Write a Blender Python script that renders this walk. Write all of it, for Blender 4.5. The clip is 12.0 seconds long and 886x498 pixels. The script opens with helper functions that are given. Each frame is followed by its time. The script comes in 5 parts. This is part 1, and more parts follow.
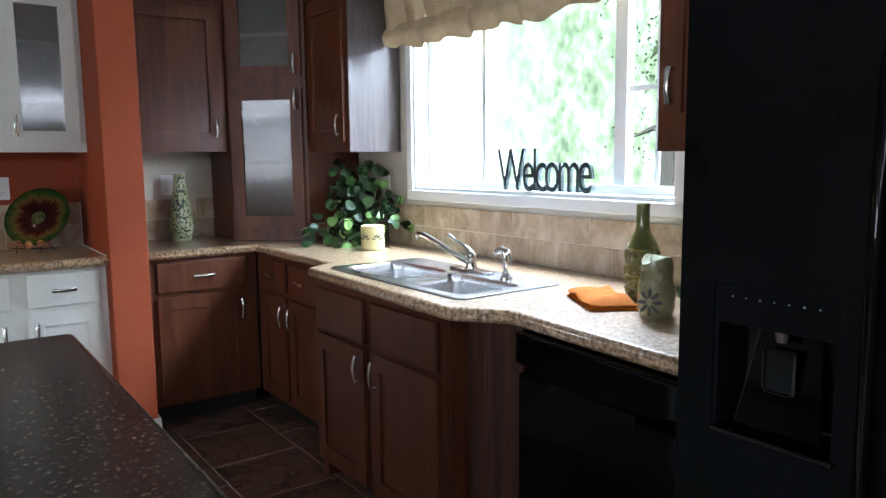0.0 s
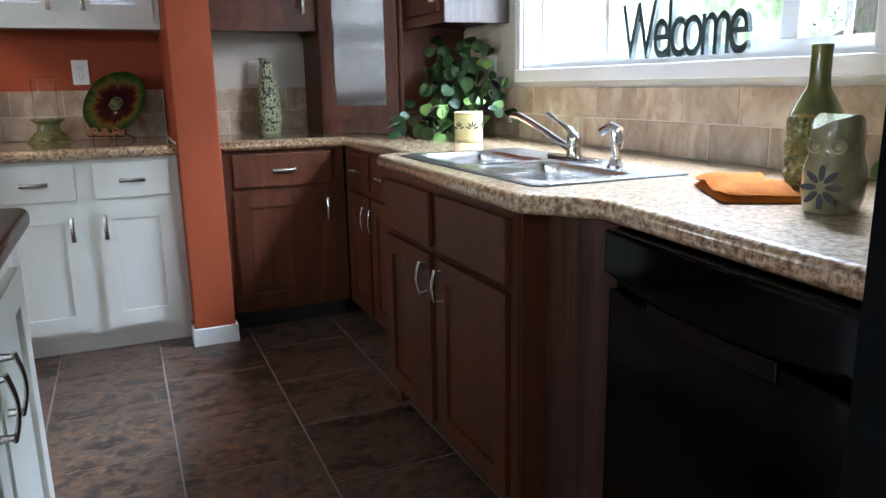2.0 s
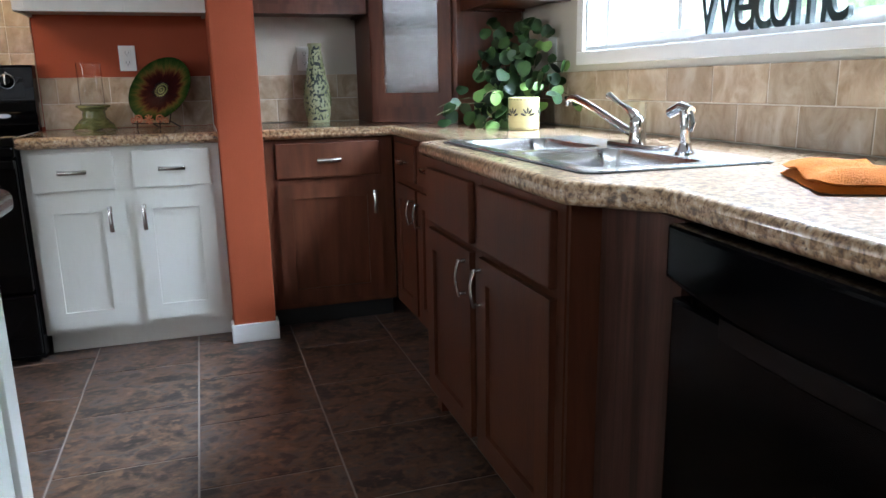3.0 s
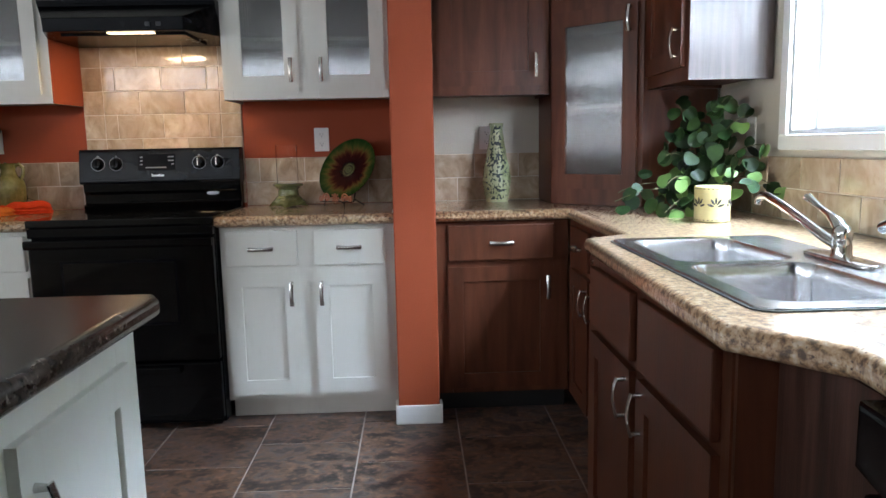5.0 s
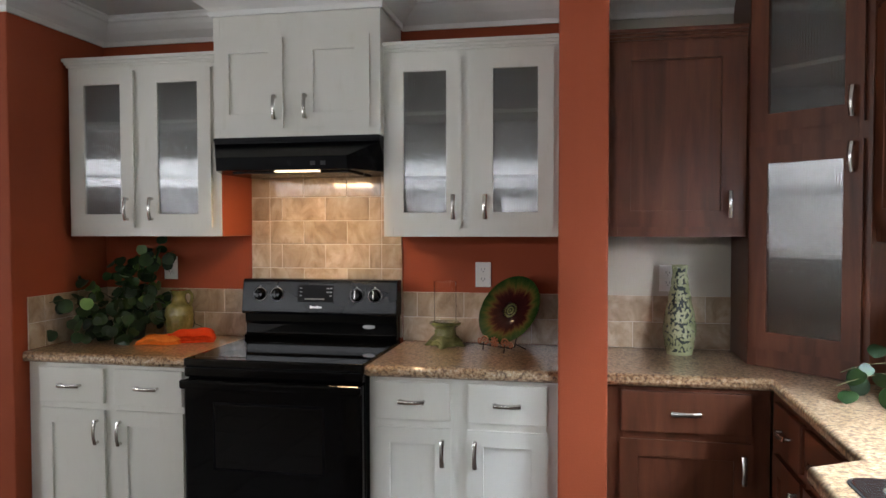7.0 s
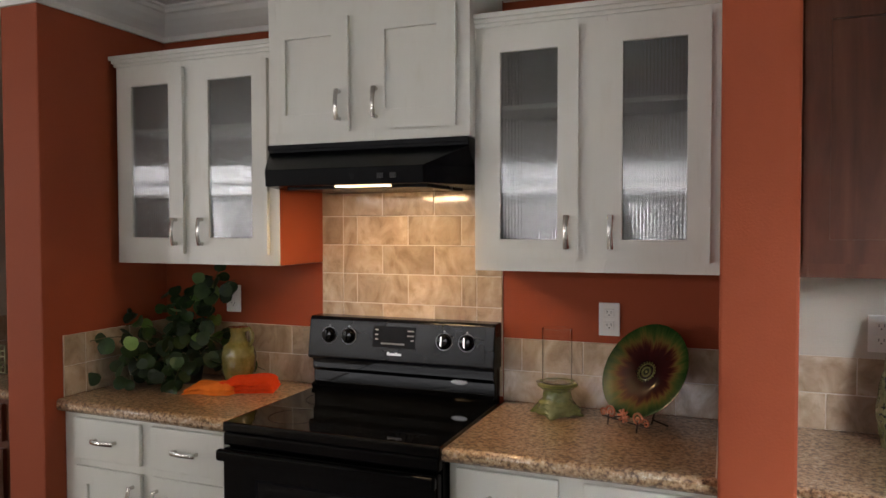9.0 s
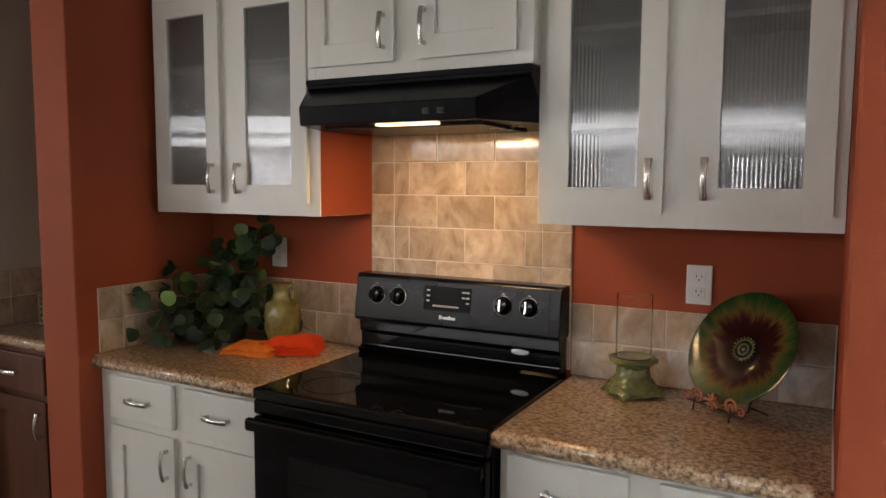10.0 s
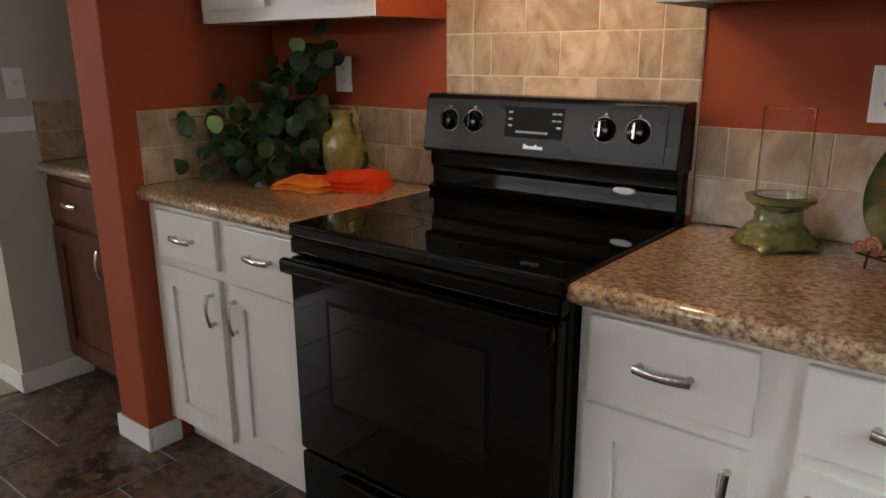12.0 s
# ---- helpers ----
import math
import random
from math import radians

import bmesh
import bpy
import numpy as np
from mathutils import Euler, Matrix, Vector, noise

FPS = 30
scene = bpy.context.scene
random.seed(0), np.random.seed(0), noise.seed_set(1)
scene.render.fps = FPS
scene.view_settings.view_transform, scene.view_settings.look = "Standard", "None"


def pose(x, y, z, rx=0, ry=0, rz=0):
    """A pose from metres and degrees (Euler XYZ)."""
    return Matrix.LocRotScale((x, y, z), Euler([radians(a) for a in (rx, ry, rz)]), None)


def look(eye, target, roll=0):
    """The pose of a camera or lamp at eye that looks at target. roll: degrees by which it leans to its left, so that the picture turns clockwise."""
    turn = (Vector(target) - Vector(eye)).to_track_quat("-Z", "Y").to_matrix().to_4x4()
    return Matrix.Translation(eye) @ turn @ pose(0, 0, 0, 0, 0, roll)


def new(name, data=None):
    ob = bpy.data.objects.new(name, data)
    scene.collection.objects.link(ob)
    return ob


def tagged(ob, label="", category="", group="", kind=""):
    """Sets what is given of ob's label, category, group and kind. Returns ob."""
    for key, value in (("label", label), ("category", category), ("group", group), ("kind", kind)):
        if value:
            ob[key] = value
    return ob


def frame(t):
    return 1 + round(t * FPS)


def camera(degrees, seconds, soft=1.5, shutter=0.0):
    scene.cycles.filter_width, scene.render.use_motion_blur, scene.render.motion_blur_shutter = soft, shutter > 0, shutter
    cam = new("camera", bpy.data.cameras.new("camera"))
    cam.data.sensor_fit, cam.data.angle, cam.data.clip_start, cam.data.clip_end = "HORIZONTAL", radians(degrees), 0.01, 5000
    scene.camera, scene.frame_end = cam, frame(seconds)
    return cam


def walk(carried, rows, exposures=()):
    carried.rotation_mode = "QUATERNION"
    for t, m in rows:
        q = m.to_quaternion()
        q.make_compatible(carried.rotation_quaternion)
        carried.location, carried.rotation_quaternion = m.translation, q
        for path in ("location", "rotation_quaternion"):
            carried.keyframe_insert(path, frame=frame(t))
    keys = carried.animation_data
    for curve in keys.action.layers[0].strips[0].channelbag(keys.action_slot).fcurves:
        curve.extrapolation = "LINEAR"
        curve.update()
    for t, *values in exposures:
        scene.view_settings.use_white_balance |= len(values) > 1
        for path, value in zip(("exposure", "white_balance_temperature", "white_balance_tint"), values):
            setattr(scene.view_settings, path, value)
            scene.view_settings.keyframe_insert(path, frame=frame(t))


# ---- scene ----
cam = camera(63.1, 12.0)
PATH = [
    (0, (0.018, -4.32, 1.36), (1.188, -2.717, 1.112), -0.6),
    (0.5, (0.178, -4.177, 1.311), (1.297, -2.548, 1.003), 0.0),
    (1, (0.294, -4.091, 1.254), (1.325, -2.417, 0.886), -0.1),
    (1.5, (0.443, -4.02, 1.21), (1.331, -2.277, 0.793), -1.0),
    (2, (0.525, -3.953, 1.149), (1.307, -2.167, 0.703), -1.0),
    (2.5, (0.605, -3.855, 1.091), (1.307, -2.04, 0.633), -0.9),
    (4.5, (0.819, -3.661, 1.127), (1.028, -1.699, 0.796), -1.4),
    (5, (0.836, -3.644, 1.189), (0.908, -1.665, 0.906), -1.2),
    (5.5, (0.852, -3.625, 1.262), (0.788, -1.639, 1.033), -1.0),
    (6, (0.865, -3.574, 1.336), (0.686, -1.589, 1.171), -0.3),
    (6.5, (0.85, -3.476, 1.411), (0.575, -1.498, 1.299), 0.1),
    (7, (0.822, -3.31, 1.459), (0.446, -1.347, 1.394), -0.1),
    (7.5, (0.818, -3.127, 1.5), (0.34, -1.185, 1.475), -0.6),
    (9.5, (0.727, -2.362, 1.557), (-0.103, -0.546, 1.453), 0.3),
    (10, (0.708, -2.199, 1.522), (-0.235, -0.445, 1.342), 0.3),
    (10.5, (0.709, -2.041, 1.484), (-0.348, -0.364, 1.22), -0.1),
    (11, (0.682, -1.93, 1.43), (-0.427, -0.3, 1.092), -0.3),
    (11.5, (0.631, -1.815, 1.376), (-0.52, -0.239, 0.938), -0.4),
    (12, (0.598, -1.737, 1.321), (-0.606, -0.229, 0.793), -0.3),
]

walk(cam, [(t, look(eye, target, roll)) for t, eye, target, roll in PATH],
     exposures=[(0, -0.1, 5750, 10), (2.5, 0.0, 5800, 10), (5, 0.04, 5900, 11), (7.5, -0.06, 6450, 14), (9.5, -0.07, 6750, 16), (12, -0.18, 6800, 16)])

# ---- world, sun and large lights ----
world = bpy.data.worlds.new("overcast_sky")
world.use_nodes = True
scene.world = world
wn = world.node_tree.nodes
sky = wn.new("ShaderNodeTexSky")
sky.sky_type, sky.sun_disc = "NISHITA", False
sky.sun_elevation, sky.sun_rotation = radians(56), radians(282)
world.node_tree.links.new(sky.outputs[0], wn["Background"].inputs[0])
wn["Background"].inputs[1].default_value = 0.10


def lamp(name, kind, m, power, colour=(1, 1, 1), size=None, angle=None):
    data = bpy.data.lights.new(name, kind)
    data.energy, data.color = power, colour
    if kind == "AREA":
        data.shape, data.size, data.size_y = "RECTANGLE", size[0], size[1]
    if angle is not None:
        data.angle = radians(angle)
    ob = new(name, data)
    ob.matrix_world = m
    return ob


lamp("sun", "SUN", look((-9, 1.2, 14), (0, -0.7, 0.6)), 3.2, (1, 0.96, 0.9), angle=12)
# daylight of the sink window, from the open sky above it
lamp("sink_window_sky", "AREA", look((2.86, -1.72, 2.88), (1.65, -1.66, 0.95)), 860, (0.74, 0.88, 1), (1.4, 0.8))
# added fill lamp outside, aimed through the window to brighten the dark corner
lamp("dark_corner_fill", "AREA", look((3.8, -6.0, 3.0), (1.25, -0.1, 1.3)), 580, (0.90, 0.96, 1), (2.6, 1.7))
# windows of the sitting room behind
lamp("south_window_sky", "AREA", look((-2.9, -5.73, 2.07), (-2.7, 0, 1.9)), 32, (0.95, 0.98, 1), (2.9, 0.34))
lamp("south_window_sky", "AREA", look((-0.2, -5.73, 2.07), (0.0, 0, 1.9)), 20, (0.95, 0.98, 1), (1.6, 0.34))
for wy, wz, power, tall in ((-2.6, 2.0, 6, 0.5), (-4.3, 1.45, 74, 0.8)):
    lamp("west_window_sky", "AREA", look((-5.52, wy, wz), (0, wy + 1.5, 0.9)), power, (0.95, 0.98, 1), (1.3, tall))
lamp("hood_bulb", "AREA", look((-0.36, -0.36, 1.674), (-0.38, -0.25, 1.0)), 4.4, (1, 0.66, 0.34), (0.2, 0.06))



# ---- materials ----
def mat(name, colours, rough=0.5, metal=0.0, scale=3.0, detail=6, bump=0.0, bump_scale=60.0, stretch=(1, 1, 1), rough_var=0.08,
        coat=0.0, spec=0.5, per_piece=0.0, positions=None, distort=0.0, kind="noise", fine=None):
    """Colours along a noise, a finer noise over it, roughness that varies, and a fine relief."""
    m = bpy.data.materials.new(name)
    m.use_nodes = True
    nt = m.node_tree
    n, link = nt.nodes, nt.links.new
    b = n["Principled BSDF"]
    geo = n.new("ShaderNodeNewGeometry")
    mp = n.new("ShaderNodeMapping")
    mp.inputs["Scale"].default_value = stretch
    link(geo.outputs["Position"], mp.inputs["Vector"])
    vec = mp.outputs[0]
    if per_piece:
        info = n.new("ShaderNodeObjectInfo")
        add = n.new("ShaderNodeVectorMath")
        add.operation = "MULTIPLY_ADD"
        add.inputs[0].default_value = (7.0, 5.0, 3.0)
        comb = n.new("ShaderNodeCombineXYZ")
        for k in range(3):
            link(info.outputs["Random"], comb.inputs[k])
        add.inputs[1].default_value = (9, 7, 5)
        link(comb.outputs[0], add.inputs[0])
        link(vec, add.inputs[2])
        vec = add.outputs[0]
    t1 = n.new("ShaderNodeTexNoise")
    t1.inputs["Scale"].default_value, t1.inputs["Detail"].default_value, t1.inputs["Distortion"].default_value = scale, detail, distort
    t1.inputs["Roughness"].default_value = 0.6
    link(vec, t1.inputs["Vector"])
    ramp = n.new("ShaderNodeValToRGB")
    els = ramp.color_ramp.elements
    count = len(colours)
    positions = positions or [0.3 + 0.4 * k / max(1, count - 1) for k in range(count)]
    while len(els) < count:
        els.new(0.5)
    for k, (c, p) in enumerate(zip(colours, positions)):
        els[k].position, els[k].color = p, (*c, 1)
    link(t1.outputs["Fac"], ramp.inputs[0])
    col = ramp.outputs[0]
    if fine:
        t3 = n.new("ShaderNodeTexNoise")
        t3.inputs["Scale"].default_value, t3.inputs["Detail"].default_value = fine[0], 4
        link(vec, t3.inputs["Vector"])
        r3 = n.new("ShaderNodeValToRGB")
        r3.color_ramp.elements[0].position, r3.color_ramp.elements[1].position = fine[2], fine[3]
        link(t3.outputs["Fac"], r3.inputs[0])
        mx = n.new("ShaderNodeMixRGB")
        mx.inputs[2].default_value = (*fine[1], 1)
        link(r3.outputs[0], mx.inputs[0])
        link(col, mx.inputs[1])
        col = mx.outputs[0]
    if per_piece:
        hsv = n.new("ShaderNodeHueSaturation")
        mr = n.new("ShaderNodeMapRange")
        mr.inputs[3].default_value, mr.inputs[4].default_value = 1 - per_piece, 1 + per_piece
        link(info.outputs["Random"], mr.inputs[0])
        link(mr.outputs[0], hsv.inputs["Value"])
        link(col, hsv.inputs["Color"])
        col = hsv.outputs[0]
    link(col, b.inputs["Base Color"])
    t2 = n.new("ShaderNodeTexNoise")
    t2.inputs["Scale"].default_value, t2.inputs["Detail"].default_value = bump_scale, 5
    link(mp.outputs[0], t2.inputs["Vector"])
    mr2 = n.new("ShaderNodeMapRange")
    mr2.inputs[3].default_value, mr2.inputs[4].default_value = max(0.02, rough - rough_var), rough + rough_var
    link(t1.outputs["Fac"], mr2.inputs[0])
    link(mr2.outputs[0], b.inputs["Roughness"])
    b.inputs["Metallic"].default_value = metal
    b.inputs["Specular IOR Level"].default_value = spec
    b.inputs["Coat Weight"].default_value = coat
    b.inputs["Coat Roughness"].default_value = 0.08
    if bump:
        bp = n.new("ShaderNodeBump")
        bp.inputs["Strength"].default_value, bp.inputs["Distance"].default_value = bump, 0.004
        link(t2.outputs["Fac"], bp.inputs["Height"])
        link(bp.outputs[0], b.inputs["Normal"])
    return m


def glow(name, colour, strength):
    m = bpy.data.materials.new(name)
    m.use_nodes = True
    b = m.node_tree.nodes["Principled BSDF"]
    b.inputs["Base Color"].default_value = (*colour, 1)
    b.inputs["Emission Color"].default_value, b.inputs["Emission Strength"].default_value = (*colour, 1), strength
    return m


def glass(name, rough=0.0, tint=(1, 1, 1), ior=1.45, coat=0.0):
    m = bpy.data.materials.new(name)
    m.use_nodes = True
    b = m.node_tree.nodes["Principled BSDF"]
    b.inputs["Base Color"].default_value = (*tint, 1)
    b.inputs["Transmission Weight"].default_value, b.inputs["Roughness"].default_value, b.inputs["IOR"].default_value = 1, rough, ior
    b.inputs["Coat Weight"].default_value, b.inputs["Coat Roughness"].default_value = coat, 0.02
    return m


RUST = mat("rust_paint", [(0.275, 0.054, 0.0195), (0.315, 0.065, 0.024)], 0.68, scale=1.5, bump=0.25, bump_scale=160, spec=0.25)
GREIGE = mat("greige_paint", [(0.47, 0.44, 0.37), (0.52, 0.485, 0.41)], 0.6, scale=1.5, bump=0.2, bump_scale=160)
CEIL = mat("ceiling_paint", [(0.62, 0.61, 0.59), (0.68, 0.67, 0.65)], 0.8, scale=2, bump=0.5, bump_scale=90)
TRIM = mat("white_trim_paint", [(0.74, 0.73, 0.70), (0.80, 0.79, 0.76)], 0.4, scale=4, bump=0.05)
WHITE = mat("cream_cabinet_paint", [(0.67, 0.65, 0.585), (0.73, 0.71, 0.65)], 0.38, scale=2.2, bump=0.05, bump_scale=45, stretch=(1, 1, 0.25), fine=(26, (0.645, 0.62, 0.545), 0.60, 0.82))
DARKPANEL = mat("dark_streaked_panel", [(0.022, 0.009, 0.006), (0.056, 0.023, 0.015), (0.10, 0.046, 0.032)], 0.45, scale=4, detail=9, bump=0.1, bump_scale=40, stretch=(11, 11, 0.5), distort=0.5, spec=0.3)
CHERRY = mat("dark_cherry_wood", [(0.058, 0.0180, 0.0084), (0.092, 0.0285, 0.0132), (0.122, 0.041, 0.0200)], 0.40, scale=4, detail=9, bump=0.1, bump_scale=42, stretch=(4, 4, 0.4), distort=0.6, spec=0.28)
WALNUT = mat("end_panel_wood", [(0.026, 0.019, 0.017), (0.052, 0.038, 0.034), (0.082, 0.062, 0.057)], 0.40, scale=4, detail=9, bump=0.12, bump_scale=40, stretch=(13, 13, 0.6), distort=0.5, coat=0.2)
LAMINATE = mat("granite_laminate", [(0.10, 0.060, 0.035), (0.275, 0.165, 0.088), (0.45, 0.286, 0.158), (0.52, 0.372, 0.235), (0.63, 0.525, 0.395)], 0.30, scale=78, detail=4, positions=[0.35, 0.44, 0.51, 0.58, 0.68], rough_var=0.05, fine=(170, (0.10, 0.058, 0.035), 0.58, 0.68), bump=0.02, coat=1.0)
LAMINATE.node_tree.nodes["Principled BSDF"].inputs["Coat IOR"].default_value = 1.58
LAMINATE.node_tree.nodes["Principled BSDF"].inputs["Coat Roughness"].default_value = 0.11
SLATE = mat("dark_laminate", [(0.016, 0.012, 0.010), (0.042, 0.031, 0.025), (0.062, 0.046, 0.037), (0.024, 0.018, 0.015)], 0.24, scale=34, detail=7, positions=[0.38, 0.48, 0.56, 0.66], rough_var=0.05, fine=(95, (0.22, 0.18, 0.15), 0.60, 0.74), bump=0.03)
TILE = mat("beige_wall_tile", [(0.27, 0.195, 0.125), (0.42, 0.325, 0.23), (0.54, 0.45, 0.345)], 0.10, scale=11, detail=6, rough_var=0.05, per_piece=0.13, bump=0.10, bump_scale=14, distort=0.9, stretch=(1, 1, 0.7), fine=(34, (0.31, 0.22, 0.135), 0.58, 0.80))
GROUT = mat("tile_grout", [(0.54, 0.47, 0.38), (0.62, 0.55, 0.45)], 0.8, scale=20, bump=0.3)
FLOOR = mat("slate_floor_tile", [(0.018, 0.012, 0.011), (0.052, 0.032, 0.025), (0.135, 0.072, 0.044), (0.104, 0.077, 0.072), (0.048, 0.032, 0.028)], 0.36, scale=9, detail=12, positions=[0.385, 0.44, 0.51, 0.57, 0.64], per_piece=0.12, bump=0.25, bump_scale=34, distort=0.35, stretch=(1, 1.2, 1), fine=(30, (0.22, 0.12, 0.072), 0.52, 0.72))
FGROUT = mat("floor_grout", [(0.29, 0.26, 0.24), (0.37, 0.34, 0.32)], 0.7, scale=12, bump=0.3)
CARPET = mat("beige_carpet", [(0.34, 0.28, 0.21), (0.44, 0.37, 0.29)], 0.95, scale=30, bump=0.8, bump_scale=220)
BLACK = mat("black_enamel", [(0.0012, 0.0012, 0.0014), (0.002, 0.002, 0.0024)], 0.055, scale=4, rough_var=0.02, spec=0.2)
PANELBLACK = mat("black_brushed_panel", [(0.004, 0.0048, 0.0065), (0.007, 0.008, 0.0105)], 0.22, scale=4, bump=0.05, spec=0.26)
BLACKSATIN = mat("black_satin", [(0.003, 0.003, 0.004), (0.005, 0.005, 0.006)], 0.25, scale=4, bump=0.05, spec=0.08)
FRIDGE = mat("black_textured_steel", [(0.003, 0.0035, 0.004), (0.005, 0.0055, 0.0065)], 0.30, scale=4, bump=0.25, bump_scale=420, spec=0.055)
COOKGLASS = mat("black_glass", [(0.002, 0.002, 0.002), (0.003, 0.003, 0.003)], 0.04, scale=3, rough_var=0.015, spec=0.3)
DISH = mat("black_dishwasher_enamel", [(0.001, 0.001, 0.0012), (0.0016, 0.0016, 0.002)], 0.09, scale=4, rough_var=0.03, spec=0.11)
STEEL = mat("brushed_steel", [(0.70, 0.70, 0.71), (0.80, 0.80, 0.81)], 0.21, 1.0, scale=3, rough_var=0.06)
CHROME = mat("chrome", [(0.78, 0.78, 0.79), (0.84, 0.84, 0.85)], 0.08, 1.0, scale=5, rough_var=0.03)
NICKEL = mat("satin_nickel", [(0.52, 0.50, 0.47), (0.62, 0.60, 0.56)], 0.24, 1.0, scale=30)
GASKET_SHADE = mat("black_gasket_and_kick_shade", [(0.01, 0.01, 0.01), (0.016, 0.016, 0.016)], 0.5)
PLASTIC = mat("white_plastic", [(0.72, 0.71, 0.68), (0.78, 0.77, 0.74)], 0.35, scale=3)
SLOT = mat("dark_slot", [(0.03, 0.03, 0.03), (0.04, 0.04, 0.04)], 0.6)
OLIVE = mat("olive_glaze", [(0.075, 0.085, 0.022), (0.13, 0.135, 0.045), (0.20, 0.19, 0.075)], 0.16, scale=14, bump=0.2, bump_scale=30, coat=0.5)
OLIVEPALE = mat("pale_olive_glaze", [(0.23, 0.255, 0.13), (0.34, 0.36, 0.21), (0.42, 0.43, 0.28)], 0.2, scale=16, bump=0.1, bump_scale=30, coat=0.4)
OLIVEMID = mat("mid_olive_glaze", [(0.14, 0.135, 0.070), (0.23, 0.215, 0.125), (0.31, 0.29, 0.185)], 0.16, scale=16, bump=0.1, bump_scale=30, coat=0.4)
AMBER = mat("amber_olive_glaze", [(0.10, 0.088, 0.022), (0.17, 0.150, 0.045), (0.25, 0.22, 0.085)], 0.14, scale=18, bump=0.15, bump_scale=30, coat=0.5)
YELLOW = mat("pale_yellow_ceramic", [(0.48, 0.44, 0.20), (0.56, 0.52, 0.28)], 0.35, scale=12, bump=0.05)
# two leaf colours: near-black for shaded foliage, paler for leaves that catch light
LEAF = mat("ivy_leaf", [(0.006, 0.016, 0.004), (0.013, 0.032, 0.007), (0.030, 0.060, 0.013)], 0.48, scale=9, per_piece=0.5, bump=0.1, spec=0.3)
LEAFLIT = mat("lit_ivy_leaf", [(0.09, 0.17, 0.035), (0.17, 0.28, 0.075)], 0.4, scale=12, per_piece=0.3)
STEM = mat("ivy_stem", [(0.06, 0.05, 0.02), (0.09, 0.08, 0.03)], 0.7, scale=20)
ORANGE = mat("orange_terry", [(0.62, 0.15, 0.018), (0.72, 0.20, 0.03)], 0.9, scale=40, bump=0.9, bump_scale=300, spec=0.08)
BURNT = mat("burnt_orange_terry", [(0.33, 0.088, 0.009), (0.42, 0.120, 0.014)], 0.9, scale=40, bump=0.9, bump_scale=300, spec=0.08)
RED = mat("red_orange_terry", [(0.60, 0.045, 0.010), (0.70, 0.07, 0.016)], 0.9, scale=40, bump=0.9, bump_scale=300, spec=0.08)
LINEN = mat("cream_linen", [(0.42, 0.31, 0.17), (0.54, 0.42, 0.26)], 0.9, scale=20, bump=0.5, bump_scale=260)
VINYL = mat("white_vinyl", [(0.76, 0.76, 0.75), (0.82, 0.82, 0.81)], 0.35, scale=3)
SIGN = mat("weathered_green_black_paint", [(0.012, 0.02, 0.018), (0.03, 0.045, 0.04)], 0.5, scale=30, bump=0.2)
COPPER = mat("copper_wire", [(0.42, 0.16, 0.09), (0.50, 0.2, 0.12)], 0.35, 0.8, scale=30)
IRON = mat("dark_iron", [(0.02, 0.015, 0.012), (0.03, 0.022, 0.018)], 0.45, 0.6, scale=30)
GREY = mat("grey_print", [(0.30, 0.30, 0.31), (0.36, 0.36, 0.37)], 0.4)
BADGE = mat("silver_badge", [(0.55, 0.55, 0.56), (0.62, 0.62, 0.63)], 0.3, 0.7)
CABIN = mat("cabinet_interior", [(0.40, 0.39, 0.37), (0.46, 0.45, 0.43)], 0.6, scale=3)
REED = glass("reeded_glass", 0.16, (0.62, 0.64, 0.645), coat=1.0)
REED.node_tree.nodes["Principled BSDF"].inputs["Specular IOR Level"].default_value = 0.0
REED.node_tree.nodes["Principled BSDF"].inputs["Coat IOR"].default_value = 1.8
PANE = glass("window_glass", 0.0, (1, 1, 1), 1.1)
CLEAR = glass("clear_glass", 0.0, (1, 1, 1), 1.22)
BULB = glow("lit_hood_lens", (1, 0.76, 0.48), 2.6)
BARK = mat("tree_bark", [(0.26, 0.25, 0.21), (0.42, 0.40, 0.35)], 0.9, scale=8, bump=0.8, bump_scale=20, stretch=(3, 3, 0.6))
FOLIAGE = mat("tree_leaves", [(0.20, 0.32, 0.12), (0.34, 0.48, 0.22)], 0.6, scale=2)
LAWN = mat("lawn", [(0.06, 0.11, 0.025), (0.11, 0.17, 0.05)], 0.9, scale=2, bump=0.8, bump_scale=50)


# ---- geometry helpers ----
def box(bm, x0, x1, y0, y1, z0, z1, bevel=0.0, segs=2):
    made = bmesh.ops.create_cube(bm, size=1.0, matrix=Matrix.LocRotScale(((x0 + x1) / 2, (y0 + y1) / 2, (z0 + z1) / 2), None, (abs(x1 - x0), abs(y1 - y0), abs(z1 - z0))))
    if bevel:
        edges = list({e for v in made["verts"] for e in v.link_edges})
        bmesh.ops.bevel(bm, geom=edges, offset=bevel, segments=segs, profile=0.6, affect="EDGES")
    return bm


def boxes(*rows, bevel=0.0):
    bm = bmesh.new()
    for r in rows:
        box(bm, *r, bevel=bevel)
    return bm


def lathe(profile, segs=32, centre=(0, 0)):
    """A turned shape from (radius, height) pairs."""
    bm = bmesh.new()
    rings = []
    for r, z in profile:
        rings.append([bm.verts.new((centre[0] + r * math.cos(2 * math.pi * k / segs), centre[1] + r * math.sin(2 * math.pi * k / segs), z)) for k in range(segs)])
    for a, b in zip(rings, rings[1:]):
        for k in range(segs):
            bm.faces.new((a[k], a[(k + 1) % segs], b[(k + 1) % segs], b[k]))
    bm.faces.new(rings[0][::-1])
    bm.faces.new(rings[-1])
    bmesh.ops.recalc_face_normals(bm, faces=bm.faces)
    return bm


